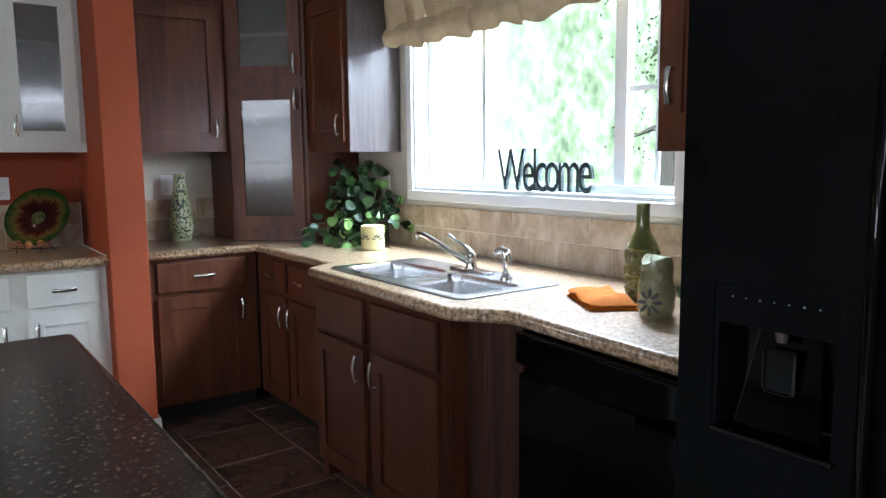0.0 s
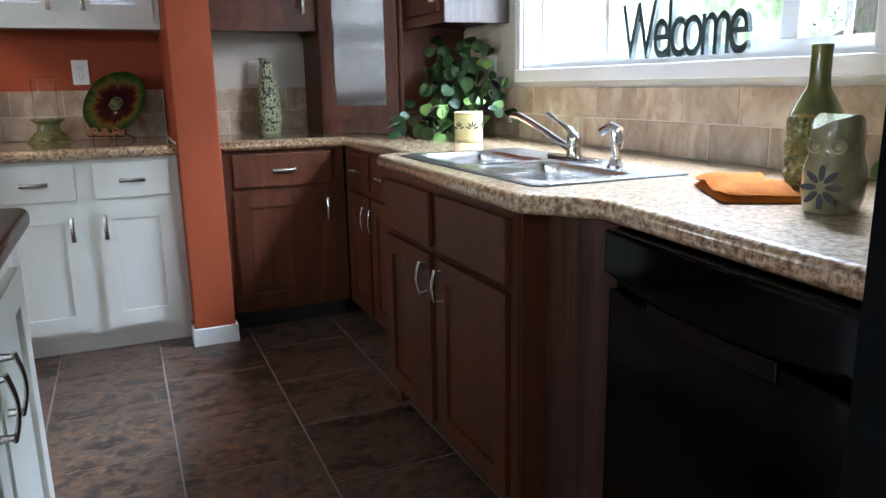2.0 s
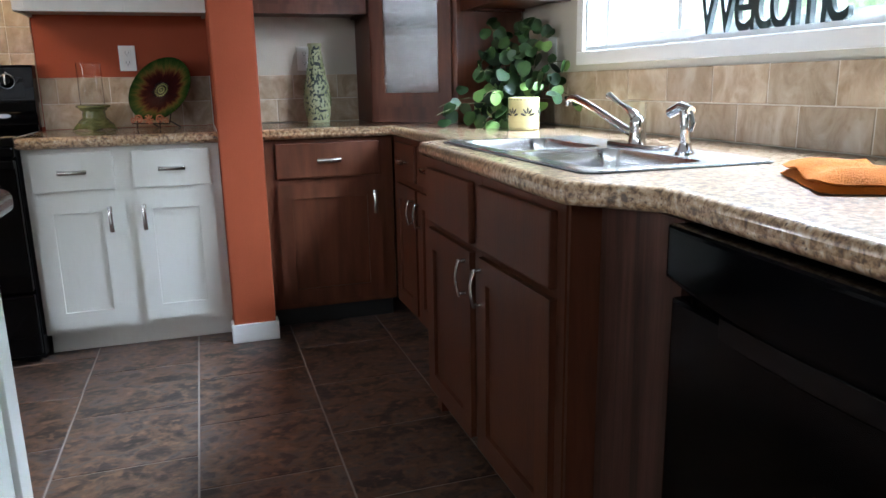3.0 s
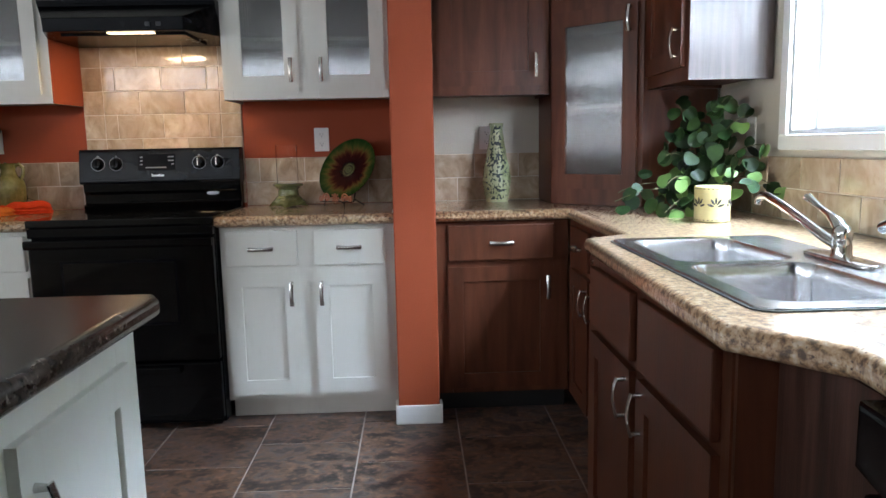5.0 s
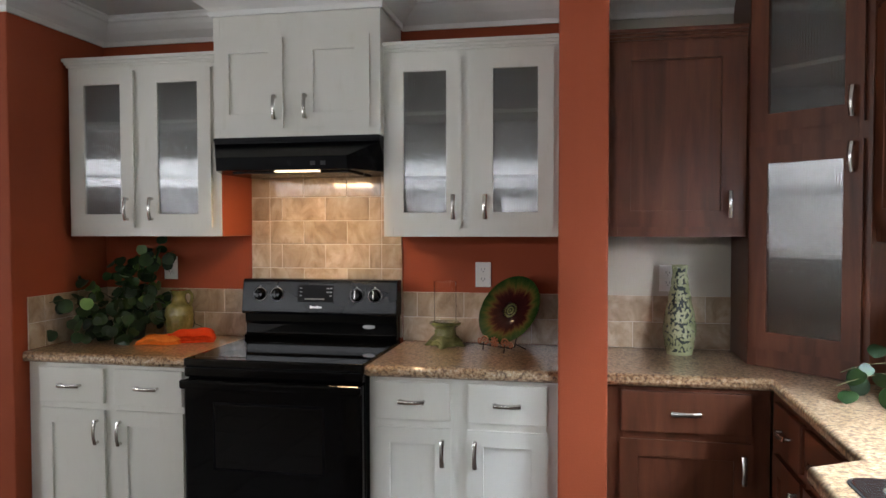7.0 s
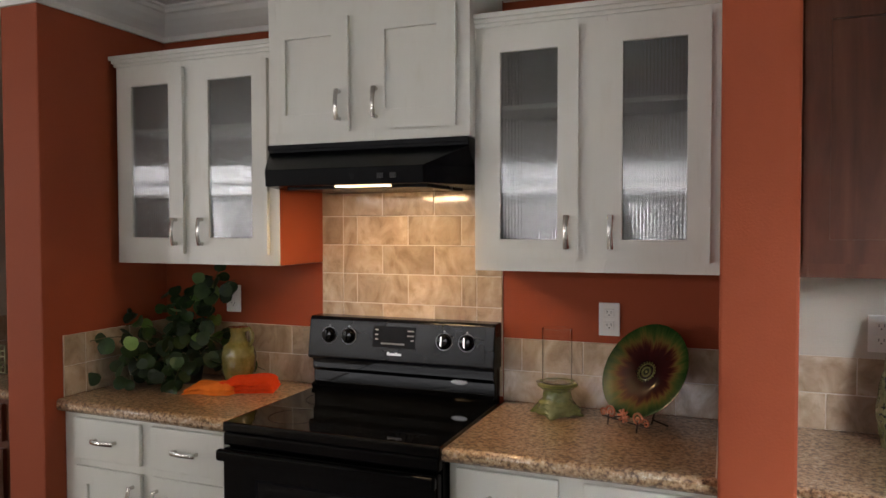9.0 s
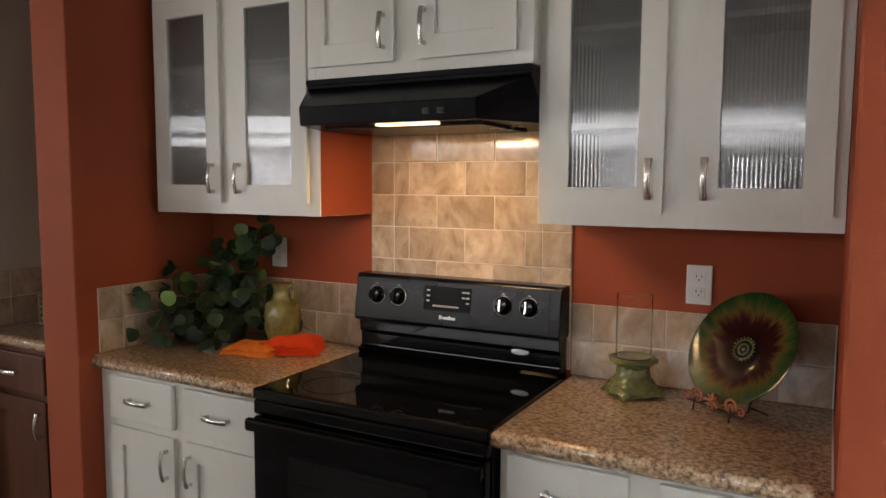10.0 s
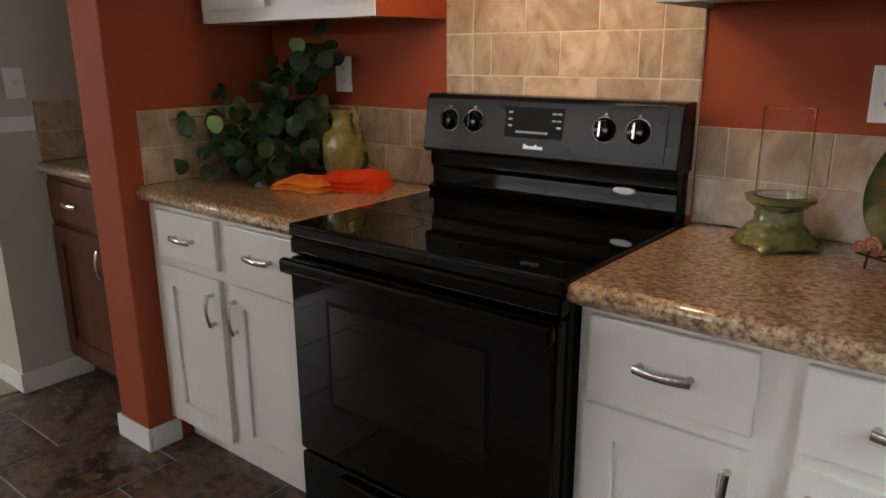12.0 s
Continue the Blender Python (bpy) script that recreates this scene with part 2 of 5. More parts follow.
def tube(bm, points, radius, segs=10, flat=1.0):
    """A rod along points; radius may be a list; flat squeezes it across."""
    pts = [Vector(p) for p in points]
    rad = radius if isinstance(radius, (list, tuple)) else [radius] * len(pts)
    rings, side = [], None
    for k, p in enumerate(pts):
        d = (pts[min(k + 1, len(pts) - 1)] - pts[max(k - 1, 0)]).normalized()
        if side is None:
            side = d.cross(Vector((0, 0, 1)))
            if side.length < 0.1:
                side = d.cross(Vector((1, 0, 0)))
        side = (side - d * side.dot(d)).normalized()
        up = d.cross(side)
        rings.append([bm.verts.new(p + rad[k] * (math.cos(2 * math.pi * j / segs) * side + flat * math.sin(2 * math.pi * j / segs) * up)) for j in range(segs)])
    for a, b in zip(rings, rings[1:]):
        for j in range(segs):
            bm.faces.new((a[j], a[(j + 1) % segs], b[(j + 1) % segs], b[j]))
    bm.faces.new(rings[0][::-1])
    bm.faces.new(rings[-1])
    return bm


def prism(bm, outline, z0, z1, bevel=0.0, segs=3, holes=()):
    """A slab of that outline, with holes through it; its outer edges rounded."""
    loops, edges = [], []
    for loop in (outline, *holes):
        vs = [bm.verts.new((x, y, z1)) for x, y in loop]
        edges += [bm.edges.new((vs[k], vs[(k + 1) % len(vs)])) for k in range(len(vs))]
        loops.append(vs)
    if holes:
        faces = [g for g in bmesh.ops.triangle_fill(bm, use_beauty=True, use_dissolve=False, edges=edges)["geom"] if isinstance(g, bmesh.types.BMFace)]
    else:
        faces = [bm.faces.new(loops[0])]
    bmesh.ops.recalc_face_normals(bm, faces=faces)
    for f in faces:
        if f.normal.z < 0:
            f.normal_flip()
    low = bmesh.ops.extrude_face_region(bm, geom=faces, use_keep_orig=True)
    lowv = [g for g in low["geom"] if isinstance(g, bmesh.types.BMVert)]
    for v in lowv:
        v.co.z = z0
    bmesh.ops.recalc_face_normals(bm, faces=bm.faces)
    if bevel:
        sharp = [e for e in bm.edges if len(e.link_faces) == 2 and e.calc_face_angle(0) > 0.5 and abs(e.verts[0].co.z - e.verts[1].co.z) < 1e-6]
        if holes:
            hole = {(round(x, 4), round(y, 4)) for h in holes for x, y in h}
            sharp = [e for e in sharp if (round(e.verts[0].co.x, 4), round(e.verts[0].co.y, 4)) not in hole]
        bmesh.ops.bevel(bm, geom=sharp, offset=bevel, segments=segs, profile=0.5, affect="EDGES")
    return bm


def mesh_of(name, bm, material, smooth=False):
    me = bpy.data.meshes.new(name)
    bm.normal_update()
    if smooth:
        for f in bm.faces:
            f.smooth = True
    bm.to_mesh(me)
    bm.free()
    me.materials.append(material)
    if smooth:
        me.set_sharp_from_angle(angle=radians(40))
    return me


def part(name, bm, material, parent=None, label="", smooth=False, at=None):
    ob = new(name, mesh_of(name, bm, material, smooth))
    if parent is not None:
        ob.parent = parent
    if at is not None:
        ob.matrix_basis = at
    if label:
        ob["label"] = label
    return ob


def thing(name, m, label, category, group=""):
    ob = new(name)
    ob.empty_display_size = 0.05
    ob.matrix_basis = m
    return tagged(ob, label, category, group)


def structure(name, bm, material, label, category="", smooth=False):
    return tagged(part(name, bm, material, smooth=smooth), label, category or name.split("_")[0], kind="structure")


# ---- room shell ----
CEILING = 2.49
structure("floor", boxes((-5.6, 2.3, -5.7, 0.4, -0.12, -0.0022)), FGROUT, "dark grouted slate-look tile floor", "floor")
structure("carpet", boxes((-5.5, -2.42, -5.6, -0.723, -0.004, 0.006)), CARPET, "beige carpet of the next room", "carpet")
structure("wall_north", boxes((-1.76, 2.3, 0.0, 0.14, 0, CEILING)), RUST, "rust-orange painted wall behind the range", "wall")
structure("wall_greige", boxes((0.918, 2.11, -0.004, 0.0, 0.0, CEILING)), GREIGE, "greige painted wall behind the dark cabinets", "wall")
S0, S1 = 1.86, 2.27
structure("wall_south", boxes((-5.6, -4.4, -5.7, -5.6, S0, S1), (-1.4, -1.05, -5.7, -5.6, S0, S1), (0.65, 2.3, -5.7, -5.6, S0, S1), (-5.6, 2.3, -5.7, -5.6, 0, S0), (-5.6, 2.3, -5.7, -5.6, S1, CEILING)), GREIGE, "plain greige wall with high windows", "wall")
structure("wall_west", boxes((-5.6, -5.5, -5.6, 0.4, 0, 1.0), (-5.6, -5.5, -5.6, 0.4, 2.3, CEILING), (-5.6, -5.5, -5.6, -5.0, 1.0, 2.3), (-5.6, -5.5, -3.6, -3.3, 1.0, 2.3), (-5.6, -5.5, -1.9, 0.4, 1.0, 2.3)), GREIGE, "plain greige wall with windows", "wall")
# wall with the sink window
WY0, WY1, WZ0, WZ1 = -2.805, -1.213, 1.202, 2.12
structure("wall_east", boxes((2.11, 2.25, -5.6, WY0, 0, CEILING), (2.11, 2.25, WY1, 0.0, 0, CEILING), (2.11, 2.25, WY0, WY1, 0, WZ0), (2.11, 2.25, WY0, WY1, WZ1, CEILING)), GREIGE, "greige painted wall round the sink window", "wall")
structure("ceiling", boxes((-5.6, 2.3, -5.7, 0.4, CEILING, CEILING + 0.1)), CEIL, "white textured ceiling", "ceiling")
# wing walls at the ends of the range alcove
structure("pillar_right", box(bmesh.new(), 0.740, 0.918, -0.650, 0.0, 0, CEILING, bevel=0.008), RUST, "rust-orange painted wing wall", "wall")
structure("pillar_left", box(bmesh.new(), -1.755, -1.568, -0.634, 0.0, 0, CEILING, bevel=0.008), RUST, "rust-orange painted wing wall", "wall")
# buffet alcove beyond
for k, r in enumerate(((-2.5, -2.38, -0.71, 0.17, 0, CEILING), (-2.5, -1.755, 0.17, 0.3, 0, CEILING), (-5.5, -2.5, -0.71, -0.57, 0, CEILING), (-1.76, -1.755, -0.2, 0.17, 0, CEILING))):
    structure("wall_alcove_%d" % (k + 1), boxes(r), GREIGE, "greige painted wall of the buffet alcove", "wall")
structure("trim_alcove", box(bmesh.new(), -2.379, -2.366, -0.709, -0.523, 1.036, 1.096, bevel=0.004), TRIM, "white painted strip on the alcove wall", "trim")


def skirt(name, rows, label):
    bm = bmesh.new()
    for r in rows:
        box(bm, *r[:4], 0, 0.085, bevel=0.006)
    return structure(name, bm, TRIM, label, "baseboard")


skirt("baseboard_right", [(0.728, 0.930, -0.662, -0.650), (0.728, 0.740, -0.650, -0.575), (0.918, 0.930, -0.650, -0.59)], "white baseboard round the wing wall")
skirt("baseboard_left", [(-1.767, -1.556, -0.646, -0.634), (-1.568, -1.556, -0.634, -0.52), (-1.767, -1.755, -0.634, -0.42)], "white baseboard round the wing wall")
skirt("baseboard_alcove", [(-2.38, -2.368, -0.722, -0.42), (-5.5, -2.368, -0.722, -0.71)], "white baseboard in the alcove")


def crown(name, path, label, drop=0.125, out=0.115, top=CEILING):
    """Crown moulding along a path; the room lies to the right of the way."""
    prof = [(0.0, -drop), (0.012, -drop), (0.014, -drop + 0.022), (0.028, -drop + 0.034), (0.05, -drop + 0.05), (0.075, -0.05), (0.088, -0.03), (0.10, -0.026), (0.102, -0.012), (out, -0.008), (out, 0.0), (0.0, 0.0)]
    bm = bmesh.new()
    rings = []
    pts = [Vector((*p, 0)) for p in path]
    for k, p in enumerate(pts):
        dirs = []
        if k:
            dirs.append((p - pts[k - 1]).normalized())
        if k < len(pts) - 1:
            dirs.append((pts[k + 1] - p).normalized())
        ns = [Vector((d.y, -d.x, 0)) for d in dirs]
        n = sum(ns, Vector())
        n = n.normalized()
        n = n / max(0.3, n.dot(ns[0]))
        rings.append([bm.verts.new((p.x + n.x * o, p.y + n.y * o, top + h)) for o, h in prof])
    for a, b in zip(rings, rings[1:]):
        for j in range(len(prof) - 1):
            bm.faces.new((a[j], a[j + 1], b[j + 1], b[j]))
    for r in (rings[0], rings[-1]):
        bm.faces.new(r)
    bmesh.ops.recalc_face_normals(bm, faces=bm.faces)
    return structure(name, bm, TRIM, label, "moulding")


crown("crown_left", [(-1.75, -0.635), (-1.567, -0.635), (-1.567, -0.001), (-0.78, -0.001)], "white crown moulding at the ceiling")
crown("crown_middle", [(-0.004, -0.001), (0.739, -0.001)], "white crown moulding at the ceiling")
crown("crown_dark", [(0.916, -0.006), (2.109, -0.006), (2.109, -3.4)], "white crown moulding at the ceiling")

# ---- sink window ----
def window():
    w = thing("window_1", pose(2.11, (WY0 + WY1) / 2, WZ0), "white vinyl three-part sliding window over the sink", "window")
    w["kind"] = "structure"
    h0, h1, top = WY0 - (WY0 + WY1) / 2, WY1 - (WY0 + WY1) / 2, WZ1 - WZ0
    # flat casing on the wall, mitred look from a raised inner bead
    for nm, r in (("casing", (-0.016, 0.0, h0 - 0.05, h1 + 0.05, -0.050, 0.0)), ("casing", (-0.016, 0.0, h0 - 0.05, h1 + 0.05, top, top + 0.06)),
                  ("casing", (-0.016, 0.0, h0 - 0.05, h0, 0.0, top)), ("casing", (-0.016, 0.0, h1, h1 + 0.05, 0.0, top))):
        part(nm, box(bmesh.new(), *r, bevel=0.005), VINYL, w)
    part("window_sill", box(bmesh.new(), 0.0, 0.085, h0 + 0.001, h1 - 0.001, 0.001, 0.016), VINYL, w)
    part("window_frame", boxes((0.085, 0.135, h0 + 0.001, h0 + 0.045, 0.017, top), (0.085, 0.135, h1 - 0.045, h1 - 0.001, 0.017, top), (0.085, 0.135, h0 + 0.045, h1 - 0.045, 0.001, 0.05), (0.085, 0.135, h0 + 0.045, h1 - 0.045, top - 0.045, top)), VINYL, w)
    part("jamb", boxes((0.0, 0.085, h0, h0 + 0.012, 0.017, top), (0.0, 0.085, h1 - 0.012, h1, 0.017, top)), VINYL, w)
    for y in (-2.48, -1.67):
        c = y - (WY0 + WY1) / 2
        half = 0.030 if y < -2 else 0.014
        part("mullion", box(bmesh.new(), 0.088, 0.13, c - half, c + half, 0.05, top - 0.045, bevel=0.004), VINYL, w)
    for y0, y1 in ((h0 + 0.045, -2.48 - (WY0 + WY1) / 2 - 0.030), (-2.48 - (WY0 + WY1) / 2 + 0.030, -1.67 - (WY0 + WY1) / 2 - 0.014), (-1.67 - (WY0 + WY1) / 2 + 0.014, h1 - 0.045)):
        p = part("pane", box(bmesh.new(), 0.107, 0.111, y0, y1, 0.05, top - 0.045), PANE, w)
        p.visible_shadow = False
    # bars between the panes of the narrow sash
    mid = -2.645 - (WY0 + WY1) / 2
    part("muntin", boxes((0.100, 0.106, mid - 0.010, mid + 0.010, 0.05, top - 0.045), (0.1005, 0.1055, h0 + 0.045, mid - 0.010, 0.40, 0.42), (0.1005, 0.1055, mid + 0.010, -2.48 - (WY0 + WY1) / 2 - 0.030, 0.40, 0.42)), VINYL, w, "white bars between the panes")
    return w


window()


def plain_window(name, m, w, h, rail):
    t = thing(name, m, "plain white-framed window of the sitting room", "window")
    t["kind"] = "structure"
    part("window_frame", boxes((-w / 2, -w / 2 + 0.05, -0.02, 0.05, 0, h), (w / 2 - 0.05, w / 2, -0.02, 0.05, 0, h), (-w / 2 + 0.05, w / 2 - 0.05, -0.02, 0.05, 0, 0.05), (-w / 2 + 0.05, w / 2 - 0.05, -0.02, 0.05, h - 0.05, h), (-w / 2 + 0.05, w / 2 - 0.05, -0.02, 0.01, h * rail, h * rail + 0.04)), VINYL, t)


plain_window("window_2", pose(-2.9, -5.65, S0, 0, 0, 180), 3.0, S1 - S0, 0.36)
plain_window("window_5", pose(-0.2, -5.65, S0, 0, 0, 180), 1.7, S1 - S0, 0.36)
for k, wy in enumerate((-2.6, -4.3)):
    plain_window("window_%d" % (k + 3), pose(-5.55, wy, 1.0, 0, 0, 90), 1.4, 1.3, 0.76)


# ---- cabinets: local x along the front, the face at y = 0, depth towards +y ----
HANDLES = {}


def handle_mesh():
    """An arched bar pull, 10 cm, along z; it stands out towards -y."""
    if "bar" not in HANDLES:
        bm = bmesh.new()
        n = 10
        pts = []
        for k in range(n + 1):
            u = k / n
            pts.append((0, -0.020 - 0.010 * math.sin(math.pi * u), (u - 0.5) * 0.104))
        tube(bm, pts, [0.0080 + 0.0012 * math.cos(math.pi * k / n) ** 2 for k in range(n + 1)], 8, flat=0.42)
        for z in (-0.046, 0.046):
            tube(bm, [(0, 0.0, z), (0, -0.022, z)], [0.0075, 0.005], 8)
        bmesh.ops.recalc_face_normals(bm, faces=bm.faces)
        HANDLES["bar"] = mesh_of("handle", bm, NICKEL, True)
    return HANDLES["bar"]


def handle(parent, x, z, upright=True, y=-0.02):
    ob = new("handle", handle_mesh())
    ob.parent = parent
    ob.matrix_basis = pose(x, y, z) if upright else pose(x, y, z, 0, 90, 0)
    ob["label"] = "arched satin nickel bar pull"
    return ob


def door(parent, x0, x1, z0, z1, material, hx=None, hz=None, lights=False, stile=0.062, t=0.019, label=""):
    """A shaker door with a sunk panel, or with a reeded pane."""
    bm = bmesh.new()
    o = [(x0, z0), (x1, z0), (x1, z1), (x0, z1)]
    n = [(x0 + stile, z0 + stile), (x1 - stile, z0 + stile), (x1 - stile, z1 - stile), (x0 + stile, z1 - stile)]
    e = 0.003

    def loop(pts, y, grow=0.0):
        cx, cz = (x0 + x1) / 2, (z0 + z1) / 2
        return [bm.verts.new((x + math.copysign(grow, x - cx), y, z + math.copysign(grow, z - cz))) for x, z in pts]

    chain = [loop(o, -0.0002), loop(o, -t + e), loop(o, -t, -e), loop(n, -t, 0.001), loop(n, -t + 0.0015, 0.0)]
    depth = -t + 0.011
    chain.append(loop(n, -0.0002 if lights else depth))
    for p, q in zip(chain, chain[1:]):
        for k in range(4):
            bm.faces.new((p[k], p[(k + 1) % 4], q[(k + 1) % 4], q[k]))
    if lights:
        p, q = chain[-1], chain[0]
        for k in range(4):
            bm.faces.new((p[k], p[(k + 1) % 4], q[(k + 1) % 4], q[k]))
    else:
        bm.faces.new(chain[-1])
        bm.faces.new(chain[0][::-1])
    bmesh.ops.recalc_face_normals(bm, faces=bm.faces)
    d = part("door", bm, material, parent, label)
    if lights:
        gx0, gx1, gz0, gz1 = x0 + stile - 0.003, x1 - stile + 0.003, z0 + stile - 0.003, z1 - stile + 0.003
        g = bmesh.new()
        n = int((gx1 - gx0) / 0.0015)
        front, back = [], []
        for k in range(n + 1):
            x = gx0 + (gx1 - gx0) * k / n
            y = -t + 0.009 - 0.00098 * (1 - math.cos(2 * math.pi * (x - gx0) / 0.0105))
            front.append((g.verts.new((x, y, gz0)), g.verts.new((x, y, gz1))))
        for a, b in zip(front, front[1:]):
            f = g.faces.new((a[0], b[0], b[1], a[1]))
        ext = bmesh.ops.extrude_face_region(g, geom=list(g.faces), use_keep_orig=True)
        for v in ext["geom"]:
            if isinstance(v, bmesh.types.BMVert):
                v.co.y = -t + 0.013
        bmesh.ops.recalc_face_normals(g, faces=g.faces)
        pane = part("pane", g, REED, d, "reeded obscure glass pane")
        for f in pane.data.polygons:
            f.use_smooth = True
        pane.data.set_sharp_from_angle(angle=radians(50))
    if hx is not None:
        handle(d, hx, hz, True, -t)
    return d


def drawer(parent, x0, x1, z0, z1, material, t=0.019, pull=True):
    d = part("drawer_front", box(bmesh.new(), x0, x1, -t, 0, z0, z1, bevel=0.005), material, parent)
    if pull:
        handle(d, (x0 + x1) / 2, (z0 + z1) / 2, False, -t)
    return d


def base_cabinet(name, m, w, material, label, cols, depth=0.55, toe=0.075, h=0.866, kick=0.10, pulls=True, group="", hz=0.575):
    """cols: (x0, x1, side of the door's pull)."""
    c = thing(name, m, label, "cabinet", group)
    part("body", boxes((0.0, w, 0.019, depth, kick, h)), material, c)
    # cherry kicks are black: shade under the cabinet put into the colour
    part("toe_kick", boxes((0.002, w - 0.002, toe, depth, 0.0, kick)), GASKET_SHADE if material is CHERRY else material, c)
    ff = bmesh.new()
    xs = [0.0] + [v for a, b, *_ in cols for v in (a + 0.012, b - 0.012)] + [w]
    for a, b in zip(xs[::2], xs[1::2]):
        box(ff, a, b, 0.0, 0.019, kick, h, bevel=0.0015)
    for a, b, *_ in cols:
        for z0, z1 in ((kick, 0.145), (0.652, 0.705), (0.834, h)):
            box(ff, a + 0.012, b - 0.012, 0.0005, 0.019, z0, z1)
    part("face_frame", ff, material, c)
    for a, b, side, *rest in cols:
        drawer(c, a, b, 0.695, 0.848, material, pull=pulls)
        hx = a + 0.03 if side == "l" else b - 0.03
        door(c, a, b, 0.130, 0.666, material, hx, hz)
    return c


def cornice(parent, w, depth, z, material, left=True, right=True, out=0.021, h=0.042):
    """A small stepped cap on an upper cabinet."""
    l, r = (out if left else 0), (out if right else 0)
    bm = bmesh.new()
    for k, (o, a, b) in enumerate(((0.35, 0.0, 0.3), (0.65, 0.3, 0.62), (1.0, 0.62, 1.0))):
        box(bm, -l * o, w + r * o, -out * o, depth - 0.002, z + h * a, z + h * b, bevel=0.002)
    return part("cornice", bm, material, parent)


def upper_cabinet(name, m, w, z0, z1, material, label, cols, depth=0.30, lights=False, group="", left=True, right=True, hz=None, cap=True, side_mat=None):
    """Hung on the wall; z0 and z1 are above the thing's base."""
    c = thing(name, m, label, "cabinet", group)
    t = 0.016
    part("body", boxes((0, t, 0.019, depth, z0, z1), (w - t, w, 0.019, depth, z0, z1), (t, w - t, 0.019, depth, z0 + 0.012, z0 + 0.012 + t), (t, w - t, 0.019, depth, z1 - t, z1), (t, w - t, depth - 0.008, depth, z0 + 0.03, z1 - t)), CABIN if lights and not side_mat else material, c)
    if lights:
        for k in (1, 2):
            zz = z0 + (z1 - z0) * k / 3
            part("shelf", box(bmesh.new(), t + 0.001, w - t - 0.001, 0.05, depth - 0.01, zz, zz + 0.016), WHITE, c)
    ff = bmesh.new()
    xs = [0.0] + [v for a, b, *_ in cols for v in (a + 0.012, b - 0.012)] + [w]
    for a, b in zip(xs[::2], xs[1::2]):
        box(ff, a, b, 0.0, 0.019, z0, z1, bevel=0.0015)
    for a, b, _side, *_rest in cols:
        box(ff, a + 0.012, b - 0.012, 0.0005, 0.019, z0, z0 + 0.05)
        top = (_rest[1] if _rest else z1 - 0.025) - 0.015
        box(ff, a + 0.012, b - 0.012, 0.0005, 0.019, top, z1)
    part("face_frame", ff, material, c)
    for a, b, side, *rest in cols:
        dz0, dz1 = (rest[0], rest[1]) if rest else (z0 + 0.04, z1 - 0.025)
        door(c, a, b, dz0, dz1, material, a + 0.03 if side == "l" else b - 0.03, dz0 + 0.085 if hz is None else hz, lights)
    if cap:
        cornice(c, w, depth, z1, material, left, right)
    return c


BASES = "base cabinets along the range wall"
base_cabinet("base_cabinet", pose(-0.004, -0.56, 0), 0.742, WHITE, "cream-white shaker base cabinet with two drawers, beside the range", [(0.025, 0.33, "r"), (0.398, 0.705, "l")], group=BASES)
base_cabinet("base_cabinet", pose(-1.566, -0.545, 0), 0.796, WHITE, "cream-white shaker base cabinet with two drawers, between wing wall and range", [(0.06, 0.375, "r"), (0.425, 0.745, "l")], depth=0.535, group=BASES)
UPPERS = "wall cabinets over the range wall"
upper_cabinet("wall_cabinet", pose(-0.012, -0.305, 0), 0.750, 1.412, 2.195, WHITE, "cream-white wall cabinet with two reeded glass doors, beside the hood", [(0.03, 0.338, "r"), (0.412, 0.72, "l")], lights=True, group=UPPERS, right=False, left=False)
ul = upper_cabinet("wall_cabinet", pose(-1.535, -0.305, 0), 0.768, 1.412, 2.195, WHITE, "cream-white wall cabinet with two reeded glass doors and a rust-painted side", [(0.03, 0.34, "r"), (0.405, 0.725, "l")], lights=True, group=UPPERS, right=False)
part("side_panel", boxes((0.768, 0.771, 0.004, 0.299, 1.413, 1.842)), RUST, ul, "rust-orange painted side")
hc = upper_cabinet("wall_cabinet", pose(-0.768, -0.36, 0), 0.758, 1.845, 2.375, WHITE, "short cream-white wall cabinet with two shaker doors above the hood", [(0.018, 0.325, "r", 1.882, 2.268), (0.404, 0.712, "l", 1.882, 2.268)], depth=0.355, group=UPPERS, cap=False)
cc = crown("crown_hood", [(-0.766, -0.004), (-0.769, -0.361), (-0.009, -0.361), (-0.011, -0.004)], "white crown moulding over the hood cabinet", drop=0.118, out=0.115)

# dark cabinets on the north wall and under the window
base_cabinet("base_cabinet", pose(0.920, -0.558, 0), 0.575, CHERRY, "dark cherry shaker base cabinet with one drawer, beside the wing wall", [(0.05, 0.51, "r")], depth=0.545, group="dark base cabinets")
upper_cabinet("wall_cabinet", pose(0.920, -0.312, 0), 0.536, 1.412, 2.195, CHERRY, "dark cherry shaker wall cabinet with one door", [(0.034, 0.50, "r", 1.455, 2.175)], depth=0.306, group="dark wall cabinets", left=False, right=False)
# run under the window: local x goes towards -y, the face looks at -x
EAST = -90


base_cabinet("base_cabinet", pose(1.498, -0.582, 0, 0, 0, EAST), 0.985, CHERRY, "dark cherry base cabinet with two drawers in the corner", [(0.075, 0.385, "r"), (0.425, 0.745, "l")], depth=0.59, group="dark base cabinets")
sb = thing("sink_cabinet", pose(1.354, -1.566, 0, 0, 0, EAST), "dark cherry sink cabinet standing proud, with two doors", "cabinet", "dark base cabinets")
part("body", boxes((0.0, 0.94, 0.019, 0.10, 0.10, 0.70), (0.0, 0.018, 0.10, 0.77, 0.10, 0.866), (0.922, 0.94, 0.10, 0.77, 0.10, 0.866), (0.018, 0.922, 0.10, 0.77, 0.10, 0.118)), CHERRY, sb)
